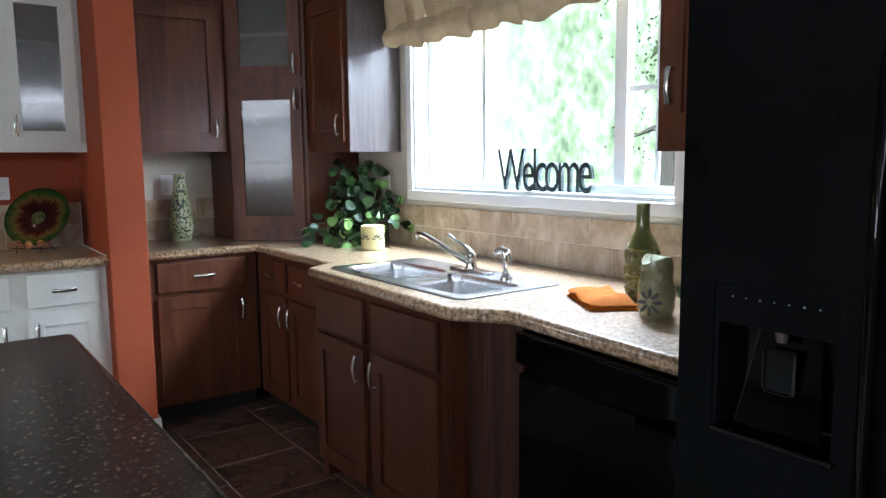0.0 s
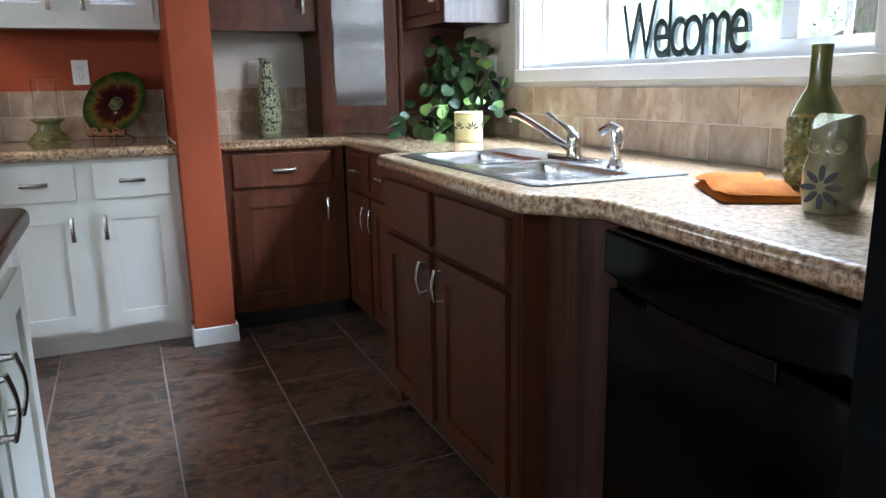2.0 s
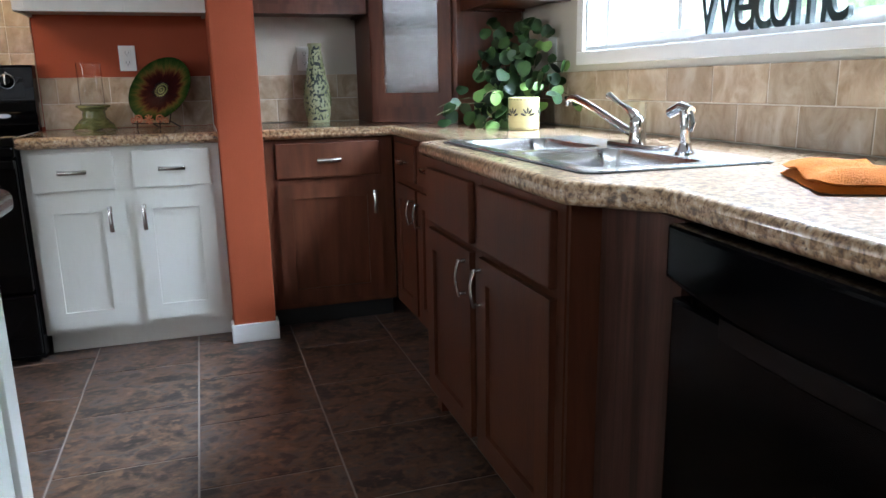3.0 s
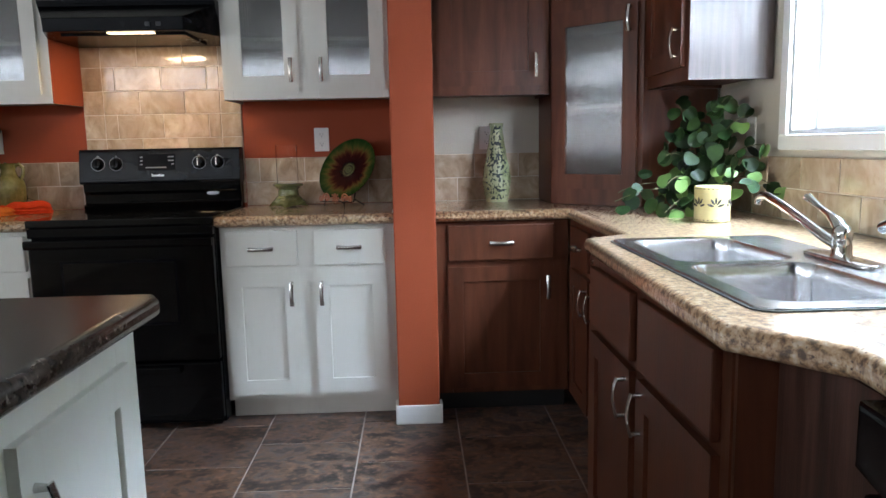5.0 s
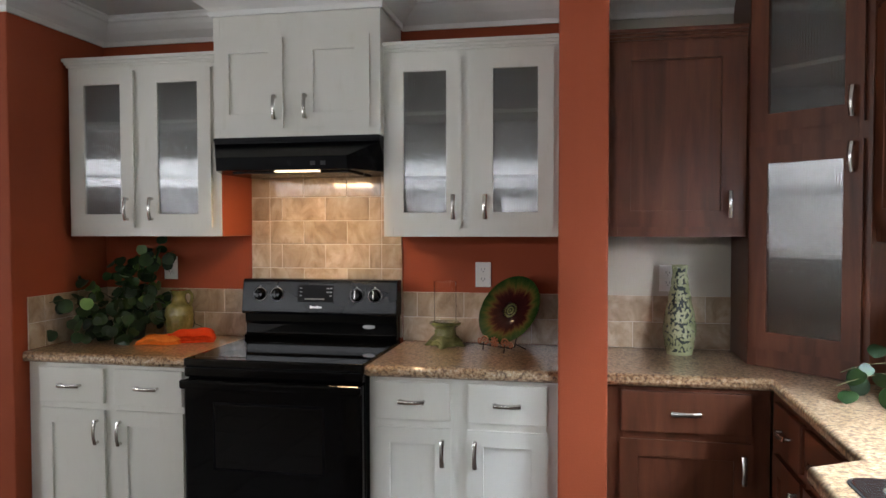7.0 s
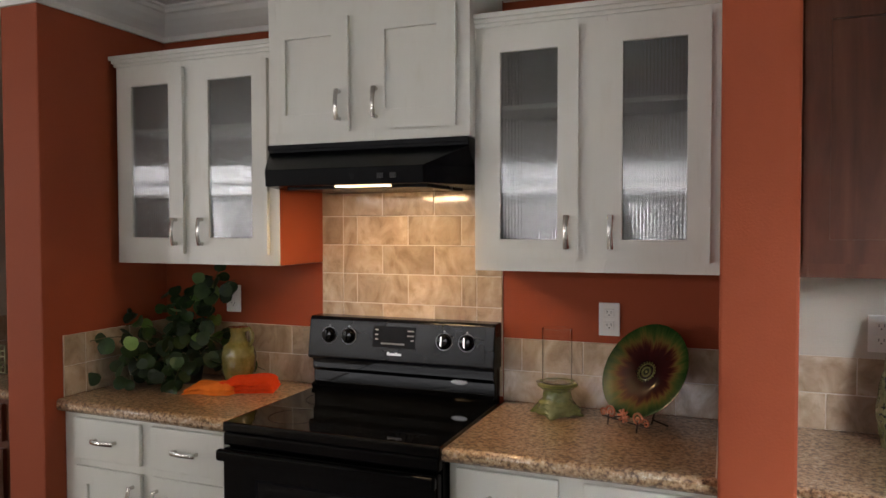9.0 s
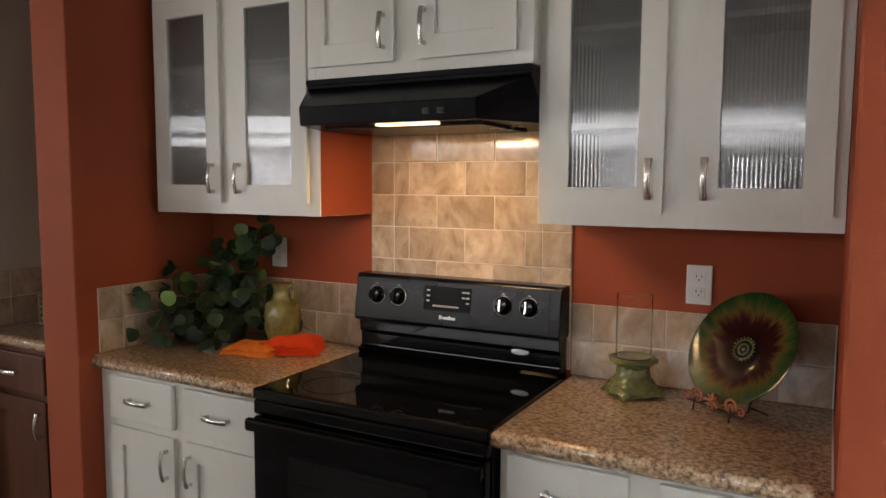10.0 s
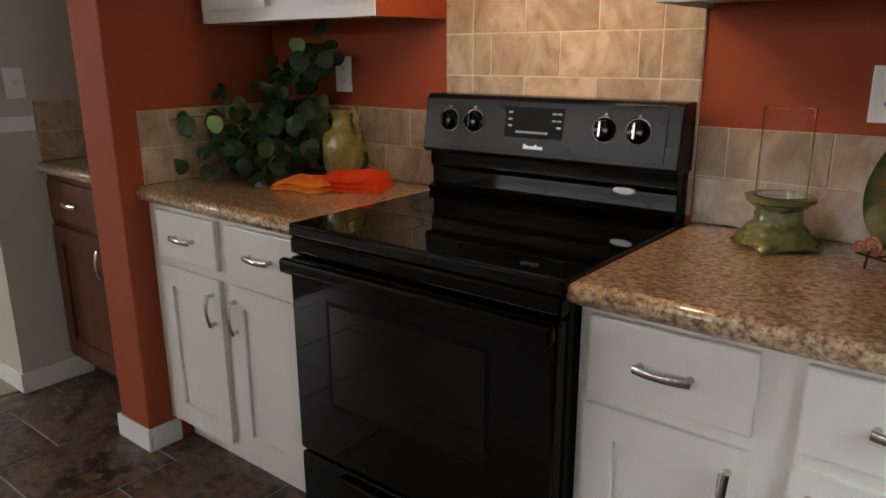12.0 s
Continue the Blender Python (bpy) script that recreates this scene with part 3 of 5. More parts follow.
# black instead of cherry, standing for the shade in the toe recess
part("toe_kick", boxes((0.04, 0.93, 0.075, 0.70, 0.0, 0.10)), GASKET_SHADE, sb)
part("corner_foot", boxes((0.0, 0.04, 0.02, 0.12, 0.0, 0.10)), CHERRY, sb)
part("face_frame", boxes((0.0, 0.07, 0, 0.019, 0.10, 0.866), (0.43, 0.48, 0, 0.019, 0.10, 0.866), (0.885, 0.94, 0, 0.019, 0.10, 0.866), (0.07, 0.43, 0.0005, 0.019, 0.10, 0.13), (0.48, 0.885, 0.0005, 0.019, 0.10, 0.13), (0.07, 0.43, 0.0005, 0.019, 0.64, 0.866), (0.48, 0.885, 0.0005, 0.019, 0.64, 0.866), bevel=0.001), CHERRY, sb)
for a, b, s in ((0.034, 0.426, "r"), (0.484, 0.905, "l")):
    drawer(sb, a, b, 0.668, 0.836, CHERRY, pull=False)
    door(sb, a, b, 0.10, 0.645, CHERRY, b - 0.03 if s == "r" else a + 0.03, 0.57)
# return of the sink cabinet and filler beside the dishwasher
part("return_panel", boxes((0.941, 0.952, 0.004, 0.09, 0.0, 0.866)), CHERRY, sb)
fl = bmesh.new()
prism(fl, [(1.425, -2.522), (1.445, -2.522), (1.438, -2.796), (1.417, -2.796)], 0.0, 0.866)
tagged(part("filler_panel", fl, DARKPANEL), "dark wood-grained filler panel beside the dishwasher", "panel", kind="structure")

# corner cabinet, set aslant on the worktop
A, B = Vector((1.46, -0.335)), Vector((1.785, -0.645))
LEN = (B - A).length
ANG = math.degrees(math.atan2(B.y - A.y, B.x - A.x))
ck = thing("corner_cabinet", pose(A.x, A.y, 0.916, 0, 0, ANG), "dark cherry corner cabinet with two reeded glass doors", "cabinet", "dark wall cabinets")
T = 0.916
back = (Matrix.Rotation(radians(-ANG), 2) @ (Vector((2.104, -0.008)) - A))
side_l = (Matrix.Rotation(radians(-ANG), 2) @ (Vector((1.46, -0.008)) - A))
side_r = (Matrix.Rotation(radians(-ANG), 2) @ (Vector((2.104, -0.645)) - A))


def slab(p, q, t, z0, z1):
    """An upright board from p to q, t thick to the left of the way."""
    p, q = Vector(p), Vector(q)
    d = (q - p).normalized()
    n = Vector((-d.y, d.x)) * t
    bm = bmesh.new()
    return prism(bm, [tuple(p), tuple(q), tuple(q + n), tuple(p + n)], z0, z1)


part("side_panel", slab((0, 0), side_l, -0.016, 0, 1.50), CHERRY, ck)
part("side_panel", slab((LEN, 0), side_r, 0.016, 0, 1.50), CHERRY, ck)
part("back_panel", slab(side_l, back, -0.008, 0, 1.50), CABIN, ck)
part("back_panel", slab(back, side_r, -0.008, 0, 1.50), CABIN, ck)
inner = [(0.03, 0.02), (LEN - 0.03, 0.02), tuple(side_r * 0.95 + Vector((0, 0.01))), tuple(back * 0.95), tuple(side_l * 0.95 + Vector((0.01, 0.01)))]
for z in (0.02, 0.42, 0.80, 1.12, 1.48):
    part("shelf", prism(bmesh.new(), inner, z, z + 0.016), WHITE if 0.1 < z < 1.3 else CHERRY, ck)
part("face_frame", boxes((0, 0.04, 0, 0.019, 0, 1.50), (LEN - 0.045, LEN, 0, 0.019, 0, 1.50), (0.04, LEN - 0.045, 0.0005, 0.019, 0, 0.09), (0.04, LEN - 0.045, 0.0005, 0.019, 0.82, 0.91), (0.04, LEN - 0.045, 0.0005, 0.019, 1.43, 1.50), bevel=0.001), CHERRY, ck)
door(ck, 0.022, 0.424, 0.075, 0.835, CHERRY, 0.395, 0.775, True)
door(ck, 0.022, 0.424, 0.897, 1.47, CHERRY, 0.395, 0.965, True)
part("cornice", boxes((-0.02, LEN + 0.02, -0.03, 0.02, 1.50, 1.55), bevel=0.006), CHERRY, ck)

wu = upper_cabinet("wall_cabinet", pose(1.80, -0.647, 0, 0, 0, EAST), 0.445, 1.40, 2.195, CHERRY, "dark cherry wall cabinet with a walnut-grained end, beside the window", [(0.03, 0.415, "r", 1.45, 2.17)], depth=0.304, group="dark wall cabinets")
part("end_panel", boxes((0.445, 0.449, 0.002, 0.302, 1.40, 2.195)), WALNUT, wu, "walnut-grained end panel")
upper_cabinet("wall_cabinet", pose(1.80, -2.957, 0, 0, 0, EAST), 0.36, 1.375, 2.195, CHERRY, "dark cherry wall cabinet between window and refrigerator", [(0.03, 0.335, "l", 1.42, 2.17)], depth=0.304, group="dark wall cabinets", hz=1.56)

# buffet in the far alcove
base_cabinet("base_cabinet", pose(-2.376, -0.508, 0), 0.618, CHERRY, "dark cherry base cabinet in the buffet alcove", [(0.03, 0.44, "r")], depth=0.67, group="dark base cabinets")
upper_cabinet("wall_cabinet", pose(-2.30, -0.15, 0), 0.54, 1.412, 2.24, CHERRY, "dark cherry wall cabinet in the buffet alcove", [(0.03, 0.255, "r"), (0.285, 0.51, "l")], group="dark wall cabinets")


# ---- worktops ----
def worktop(name, outline, label, holes=(), material=None, z0=0.868, z1=0.914, bevel=0.017):
    ob = part(name, prism(bmesh.new(), outline, z0, z1, bevel, 6, holes), material or LAMINATE)
    for face in ob.data.polygons:
        face.use_smooth = 0.02 < abs(face.normal.z) < 0.985
    return tagged(ob, label, "worktop")


worktop("worktop", [(-0.010, -0.612), (0.752, -0.612), (0.752, 0.014), (-0.010, 0.014)], "speckled brown granite-look laminate worktop with a rounded edge")
worktop("worktop", [(-1.580, -0.582), (-0.776, -0.598), (-0.776, 0.014), (-1.580, 0.014)], "speckled brown granite-look laminate worktop with a rounded edge")
SX0, SX1, SY0, SY1 = 1.382, 1.838, -2.535, -1.645
worktop("worktop", [(0.904, -0.602), (1.486, -0.602), (1.466, -1.485), (1.328, -1.562), (1.292, -2.595), (1.408, -2.745), (1.352, -3.402), (2.124, -3.402), (2.124, 0.014), (0.904, 0.014)],
        "speckled beige granite-look laminate worktop round the sink corner", holes=[[(SX0 + 0.02, SY0 + 0.02), (SX1 - 0.02, SY0 + 0.02), (SX1 - 0.02, SY1 - 0.02), (SX0 + 0.02, SY1 - 0.02)]])
worktop("worktop", [(-2.392, -0.536), (-1.744, -0.536), (-1.744, 0.182), (-2.392, 0.182)], "speckled laminate worktop of the buffet alcove")


# ---- sink and tap ----
def rounded(x0, x1, y0, y1, r, n=5):
    out = []
    for cx, cy, a in ((x1 - r, y1 - r, 0), (x0 + r, y1 - r, 90), (x0 + r, y0 + r, 180), (x1 - r, y0 + r, 270)):
        for k in range(n + 1):
            t = radians(a + 90 * k / n)
            out.append((cx + r * math.cos(t), cy + r * math.sin(t)))
    return out


def sink():
    s = thing("sink", pose(0, 0, 0.915), "double-bowl stainless steel sink set in the worktop", "sink")
    bowls = [rounded(1.422, 1.700, -2.072, -1.688, 0.05), rounded(1.420, 1.700, -2.492, -2.104, 0.05)]
    part("rim", prism(bmesh.new(), rounded(SX0, SX1, SY0, SY1, 0.035), 0.0, 0.005, 0.002, 2, bowls), STEEL, s, smooth=False)
    part("gasket", prism(bmesh.new(), rounded(SX0 - 0.007, SX1 + 0.007, SY0 - 0.007, SY1 + 0.007, 0.04), -0.0005, 0.0018, 0, 1, [rounded(SX0 + 0.03, SX1 - 0.03, SY0 + 0.03, SY1 - 0.03, 0.03)]), GASKET_SHADE, s)
    for loop in bowls:
        bm = bmesh.new()
        cx, cy = sum(p[0] for p in loop) / len(loop), sum(p[1] for p in loop) / len(loop)
        rings = []
        for f, z in ((1.0, 0.004), (0.985, -0.004), (0.965, -0.03), (0.95, -0.14), (0.90, -0.165), (0.80, -0.172), (0.15, -0.178)):
            rings.append([bm.verts.new((cx + (x - cx) * f, cy + (y - cy) * f, z)) for x, y in loop])
        for a, b in zip(rings, rings[1:]):
            for k in range(len(a)):
                bm.faces.new((a[k], a[(k + 1) % len(a)], b[(k + 1) % len(a)], b[k]))
        bm.faces.new(rings[-1])
        bmesh.ops.recalc_face_normals(bm, faces=bm.faces)
        for f in bm.faces:
            f.normal_flip()
        bowl = part("bowl", bm, STEEL, s, smooth=True)
        part("drain", lathe([(0.045, -0.1775), (0.045, -0.174), (0.03, -0.1735), (0.025, -0.176), (0.001, -0.176)], 24, (cx, cy)), CHROME, bowl)
    return s


sink()
tap = thing("faucet", pose(1.765, -2.115, 0.92), "chrome single-lever kitchen faucet with a swung spout", "faucet")
part("base_plate", prism(bmesh.new(), rounded(-0.028, 0.028, -0.125, 0.125, 0.027), 0.0, 0.010, 0.004, 3), CHROME, tap, smooth=True)
part("body", lathe([(0.024, 0.010), (0.0215, 0.018), (0.0205, 0.045), (0.022, 0.062), (0.020, 0.072), (0.012, 0.080), (0.001, 0.082)], 28), CHROME, tap, smooth=True)
sp = [(0, 0.0, 0.030), (-0.003, 0.06, 0.045), (-0.006, 0.15, 0.075), (-0.009, 0.25, 0.105), (-0.011, 0.315, 0.121), (-0.012, 0.345, 0.122), (-0.0125, 0.360, 0.114), (-0.0125, 0.362, 0.098)]
part("spout", tube(bmesh.new(), sp, [0.0125, 0.012, 0.0105, 0.0105, 0.011, 0.0115, 0.0115, 0.0115], 14), CHROME, tap, smooth=True)
part("lever", tube(bmesh.new(), [(0, -0.004, 0.062), (0, 0.016, 0.082), (0, 0.05, 0.098), (0, 0.09, 0.110), (0, 0.125, 0.124), (0, 0.145, 0.131)], [0.018, 0.017, 0.010, 0.008, 0.010, 0.013], 12, flat=0.75), CHROME, tap, smooth=True)
spray = thing("side_sprayer", pose(1.740, -2.350, 0.92), "chrome side sprayer standing in its holder", "sprayer")
part("holder", lathe([(0.023, 0), (0.022, 0.007), (0.016, 0.012), (0.0135, 0.026), (0.001, 0.026)], 24), CHROME, spray, smooth=True)
part("wand", tube(bmesh.new(), [(0, 0, 0.018), (0, 0, 0.055), (0, 0.002, 0.085), (0, 0.006, 0.10)], [0.0105, 0.012, 0.015, 0.014], 14), CHROME, spray, smooth=True)
part("nozzle", tube(bmesh.new(), [(0, -0.016, 0.100), (0, 0.02, 0.109), (0, 0.062, 0.094)], [0.0115, 0.013, 0.0125], 12), CHROME, spray, smooth=True)
part("trigger", tube(bmesh.new(), [(0, -0.014, 0.098), (0, -0.026, 0.075), (0, -0.020, 0.055)], [0.006, 0.006, 0.004], 8), CHROME, spray, smooth=True)

# ---- dishwasher ----
dw = thing("dishwasher", pose(1.414, -2.800, 0, 0, 0, EAST - 5), "glossy black built-in dishwasher with a scooped door handle", "dishwasher")
part("body", boxes((0.004, 0.594, 0.02, 0.58, 0.10, 0.868)), BLACKSATIN, dw)
dwd = part("door", box(bmesh.new(), 0.002, 0.596, -0.02, 0.02, 0.10, 0.742, bevel=0.008), DISH, dw)


def curved_band(x0, x1, top, low, sag_top, sag_low, y0, y1, bevel):
    """A band across the door whose edges sag in the middle."""
    bm = bmesh.new()
    us = [k / 16 for k in range(17)]
    pts = [(x0 + (x1 - x0) * u, low - sag_low * 4 * u * (1 - u)) for u in us] + [(x0 + (x1 - x0) * u, top - sag_top * 4 * u * (1 - u)) for u in reversed(us)]
    f = bm.faces.new([bm.verts.new((x, y0, z)) for x, z in pts])
    ex = bmesh.ops.extrude_face_region(bm, geom=[f])
    bmesh.ops.translate(bm, verts=[g for g in ex["geom"] if isinstance(g, bmesh.types.BMVert)], vec=(0, y1 - y0, 0))
    bmesh.ops.recalc_face_normals(bm, faces=bm.faces)
    rim = [e for e in bm.edges if all(abs(v.co.y - y0) < 1e-6 for v in e.verts)]
    bmesh.ops.bevel(bm, geom=rim, offset=bevel, segments=3, profile=0.6, affect="EDGES")
    return bm


part("control_panel", curved_band(0.002, 0.596, 0.864, 0.775, 0.0, 0.026, -0.034, 0.02, 0.010), DISH, dw)
part("handle", curved_band(0.14, 0.46, 0.752, 0.715, 0.002, 0.006, -0.024, -0.012, 0.004), BLACK, dwd, "scooped black handle")
part("toe_kick", boxes((0.004, 0.594, 0.05, 0.07, 0.0, 0.098)), BLACKSATIN, dw)

# ---- refrigerator ----
fr = thing("refrigerator", pose(1.30, -3.408, 0, 0, 0, EAST), "tall black side-by-side refrigerator with water and ice dispenser", "refrigerator")
part("body", boxes((0.004, 0.905, 0.065, 0.69, 0.02, 1.76)), FRIDGE, fr)
fd = bmesh.new()
# freezer door with an opening for the dispenser
for r in ((0.0, 0.080, 0.08, 1.75), (0.330, 0.425, 0.08, 1.75), (0.080, 0.330, 0.08, 0.80), (0.080, 0.330, 1.11, 1.75)):
    box(fd, r[0], r[1], 0.0, 0.06, r[2], r[3])
bmesh.ops.remove_doubles(fd, verts=fd.verts, dist=0.0005)
fz = part("freezer_door", fd, FRIDGE, fr, "black freezer door")
part("recess_back", boxes((0.080, 0.330, 0.058, 0.062, 0.80, 1.11)), BLACK, fz)
for x in (0.080, 0.320):
    part("recess_side", boxes((x, x + 0.010, 0.004, 0.058, 0.80, 1.03)), FRIDGE, fz)
part("control_strip", box(bmesh.new(), 0.0805, 0.3295, 0.001, 0.055, 1.03, 1.1095, bevel=0.002), FRIDGE, fz, "glossy black dispenser control strip")
for k in range(7):
    part("button", lathe([(0.0019, 0.0), (0.0019, 0.002), (0.001, 0.0025)], 10), GREY, fz, at=pose(0.120 + 0.0285 * k, 0.001, 1.086, 90, 0, 0))
ramp = bmesh.new()
f = ramp.faces.new([ramp.verts.new(p) for p in ((0.155, 0.05, 1.025), (0.275, 0.05, 1.025), (0.295, 0.018, 0.83), (0.125, 0.018, 0.83))])
ex = bmesh.ops.extrude_face_region(ramp, geom=[f], use_keep_orig=True)
bmesh.ops.translate(ramp, verts=[v for v in ex["geom"] if isinstance(v, bmesh.types.BMVert)], vec=(0, 0.006, 0))
bmesh.ops.recalc_face_normals(ramp, faces=ramp.faces)
part("ramp", ramp, DISH, fz, "sloped glossy black back of the dispenser")
# thin line added for the glint along the ramp's edge
part("ramp_glint", tube(bmesh.new(), [(0.154, 0.048, 1.02), (0.124, 0.016, 0.829), (0.20, 0.016, 0.829)], 0.0005, 6), SLOT, fz)
part("paddle", box(bmesh.new(), 0.178, 0.242, 0.020, 0.030, 0.905, 0.995, bevel=0.006), BLACK, fz)
part("spout", tube(bmesh.new(), [(0.212, 0.026, 1.03), (0.212, 0.026, 1.008)], [0.018, 0.013], 12), CHROME, fz)
# U-shaped line added for the glints outlining the paddle
part("paddle_glint", tube(bmesh.new(), [(0.178, 0.018, 0.985), (0.178, 0.018, 0.915), (0.186, 0.018, 0.906), (0.234, 0.018, 0.906), (0.242, 0.018, 0.915), (0.242, 0.018, 0.985)], 0.0006, 6), SLOT, fz)
part("drip_tray", box(bmesh.new(), 0.082, 0.328, -0.008, 0.058, 0.802, 0.815, bevel=0.004), BLACK, fz)
rd = part("fridge_door", box(bmesh.new(), 0.435, 0.905, 0.0, 0.06, 0.08, 1.75, bevel=0.012, segs=3), FRIDGE, fr)
for x, p in ((0.392, fz), (0.468, rd)):
    part("handle", tube(bmesh.new(), [(x, 0.0, 0.55), (x, -0.03, 0.60), (x, -0.04, 0.9), (x, -0.04, 1.2), (x, -0.03, 1.5), (x, 0.0, 1.55)], 0.013, 12), BLACK, p, "long black door handle", smooth=True)
part("base_grille", boxes((0.01, 0.9, 0.03, 0.07, 0.01, 0.075)), BLACKSATIN, fr)

# ---- range ----
RX0 = -0.774
rg = thing("range", pose(RX0, -0.622, 0), "black electric range with a glass cooktop and a rear control panel", "range")
RW = 0.764
part("body", boxes((0.002, RW - 0.002, 0.03, 0.60, 0.02, 0.885)), BLACKSATIN, rg)
ct = part("cooktop", box(bmesh.new(), -0.002, RW + 0.002, -0.005, 0.555, 0.885, 0.918, bevel=0.008, segs=3), COOKGLASS, rg, "glossy black glass cooktop")
for x, y, r in ((0.19, 0.14, 0.095), (0.55, 0.14, 0.115), (0.19, 0.41, 0.115), (0.55, 0.41, 0.08)):
    ring = bmesh.new()
    n = 48
    a = [ring.verts.new((x + r * math.cos(2 * math.pi * k / n), y + r * math.sin(2 * math.pi * k / n), 0.9186)) for k in range(n)]
    b = [ring.verts.new((x + (r - 0.003) * math.cos(2 * math.pi * k / n), y + (r - 0.003) * math.sin(2 * math.pi * k / n), 0.9186)) for k in range(n)]
    for k in range(n):
        ring.faces.new((a[k], a[(k + 1) % n], b[(k + 1) % n], b[k]))
    part("burner_ring", ring, BLACKSATIN, ct)
od = part("oven_door", box(bmesh.new(), 0.004, RW - 0.004, -0.012, 0.03, 0.308, 0.835, bevel=0.01, segs=3), BLACK, rg, "glossy black oven door")
part("oven_window", box(bmesh.new(), 0.142, 0.598, -0.0132, -0.008, 0.478, 0.736, bevel=0.0005), COOKGLASS, od, "dark oven window")
part("window_trim", boxes((0.132, 0.142, -0.0128, -0.01, 0.468, 0.746), (0.598, 0.608, -0.0128, -0.01, 0.468, 0.746), (0.142, 0.598, -0.0128, -0.01, 0.736, 0.746), (0.142, 0.598, -0.0128, -0.01, 0.468, 0.478)), BLACKSATIN, od)
hb = bmesh.new()
box(hb, 0.0, RW, -0.045, -0.02, 0.80, 0.838, bevel=0.011, segs=4)
for x in (0.03, RW - 0.05):
    box(hb, x, x + 0.02, -0.024, -0.008, 0.806, 0.832)
part("door_handle", hb, BLACK, od, "wide black door handle")
part("front_rail", box(bmesh.new(), 0.002, RW - 0.002, -0.006, 0.03, 0.842, 0.884, bevel=0.008, segs=3), BLACK, rg)
sd = part("storage_drawer", box(bmesh.new(), 0.004, RW - 0.004, -0.01, 0.03, 0.04, 0.298, bevel=0.01, segs=3), BLACK, rg)
part("drawer_handle", box(bmesh.new(), 0.16, 0.60, -0.036, -0.008, 0.256, 0.290, bevel=0.013, segs=6), BLACK, sd)
for fx in (0.03, RW - 0.07):
    for fy in (0.05, 0.5):
        part("foot", boxes((fx, fx + 0.04, fy, fy + 0.04, 0, 0.022)), BLACKSATIN, rg)
# rear control panel: a stepped riser and a tilted face
def extrude_x(profile, x0, x1, bevel=0.0):
    bm = bmesh.new()
    f = bm.faces.new([bm.verts.new((x0, y, z)) for y, z in profile])
    ex = bmesh.ops.extrude_face_region(bm, geom=[f], use_keep_orig=True)
    for v in ex["geom"]:
        if isinstance(v, bmesh.types.BMVert):
            v.co.x = x1
    bmesh.ops.recalc_face_normals(bm, faces=bm.faces)
    if bevel:
        bmesh.ops.bevel(bm, geom=list(bm.edges), offset=bevel, segments=2, profile=0.6, affect="EDGES")
    return bm


part("riser", extrude_x([(0.535, 0.915), (0.525, 0.935), (0.55, 0.945), (0.55, 0.99), (0.54, 1.0), (0.54, 1.05), (0.61, 1.05), (0.61, 0.9)], 0.006, RW - 0.006, 0.003), BLACK, rg)
bg = part("control_panel", extrude_x([(0.513, 1.05), (0.535, 1.195), (0.545, 1.205), (0.61, 1.205), (0.61, 1.04), (0.52, 1.04)], 0.0, RW, 0.004), PANELBLACK, rg, "tilted black control panel")
tilt = Matrix.Translation((0, 0.513, 1.05)) @ Matrix.Rotation(math.atan2(0.022, 0.145), 4, "X").inverted()


def on_panel(x, h, d=0.0):
    return tilt @ Matrix.Translation((x, -d, h))


part("fascia", box(bmesh.new(), 0.035, RW - 0.035, -0.003, 0.0, 0.012, 0.135, bevel=0.001), PANELBLACK, bg, at=on_panel(0, 0))
for x in (0.092, 0.178, 0.572, 0.660):
    kb = part("knob", lathe([(0.029, 0.0), (0.029, 0.004), (0.024, 0.006), (0.022, 0.02), (0.019, 0.024), (0.001, 0.025)], 28), BLACK, bg, at=on_panel(x, 0.085, 0.003) @ Matrix.Rotation(radians(90), 4, "X"), smooth=True)
    part("dial_ring", lathe([(0.0325, 0.0), (0.0325, 0.0012), (0.0310, 0.0012), (0.0310, 0.0)], 36), GREY, kb)
    # right pair's pointers are metal to stand for glints; the left pair stays black
    part("pointer", box(bmesh.new(), -0.0035, 0.0035, -0.020, 0.020, 0.022, 0.031, bevel=0.002), NICKEL if x > 0.5 else BLACK, kb)
    part("mark", boxes((-0.004, 0.004, -0.001, 0.0, -0.003, 0.003)), GREY, bg, at=on_panel(x, 0.122, 0.003))
dp = part("display", box(bmesh.new(), 0.282, 0.458, -0.002, 0.0, 0.05, 0.13, bevel=0.001), BLACKSATIN, bg, "black clock display", at=on_panel(0, 0, 0.003))
for k in range(9):
    part("printed_mark", boxes((0.318 + 0.011 * k, 0.327 + 0.011 * k, -0.003, -0.002, 0.062, 0.068)), GREY, dp, at=Matrix())
for x, z in ((0.292, 0.113), (0.292, 0.095), (0.292, 0.078), (0.425, 0.113), (0.440, 0.113), (0.425, 0.095), (0.440, 0.095), (0.440, 0.078)):
    part("printed_mark", boxes((x, x + 0.012, -0.003, -0.002, z, z + 0.005)), GREY, dp, at=Matrix())
part("badge", boxes(*[(0.345 + 0.0085 * k, 0.352 + 0.0085 * k, -0.001, 0.0, 0.022, 0.034 if k == 0 or k == 4 else 0.030) for k in range(7)]), BADGE, bg, at=on_panel(0, 0, 0.003))
part("oval_badge", lathe([(0.5, 0), (0.5, 0.002), (0.42, 0.003), (0.001, 0.003)], 32), BADGE, rg, "silver oval badge", at=pose(0.622, 0.549, 0.985, 90, 0, 0) @ Matrix.Diagonal((0.062, 0.019, 1, 1)))

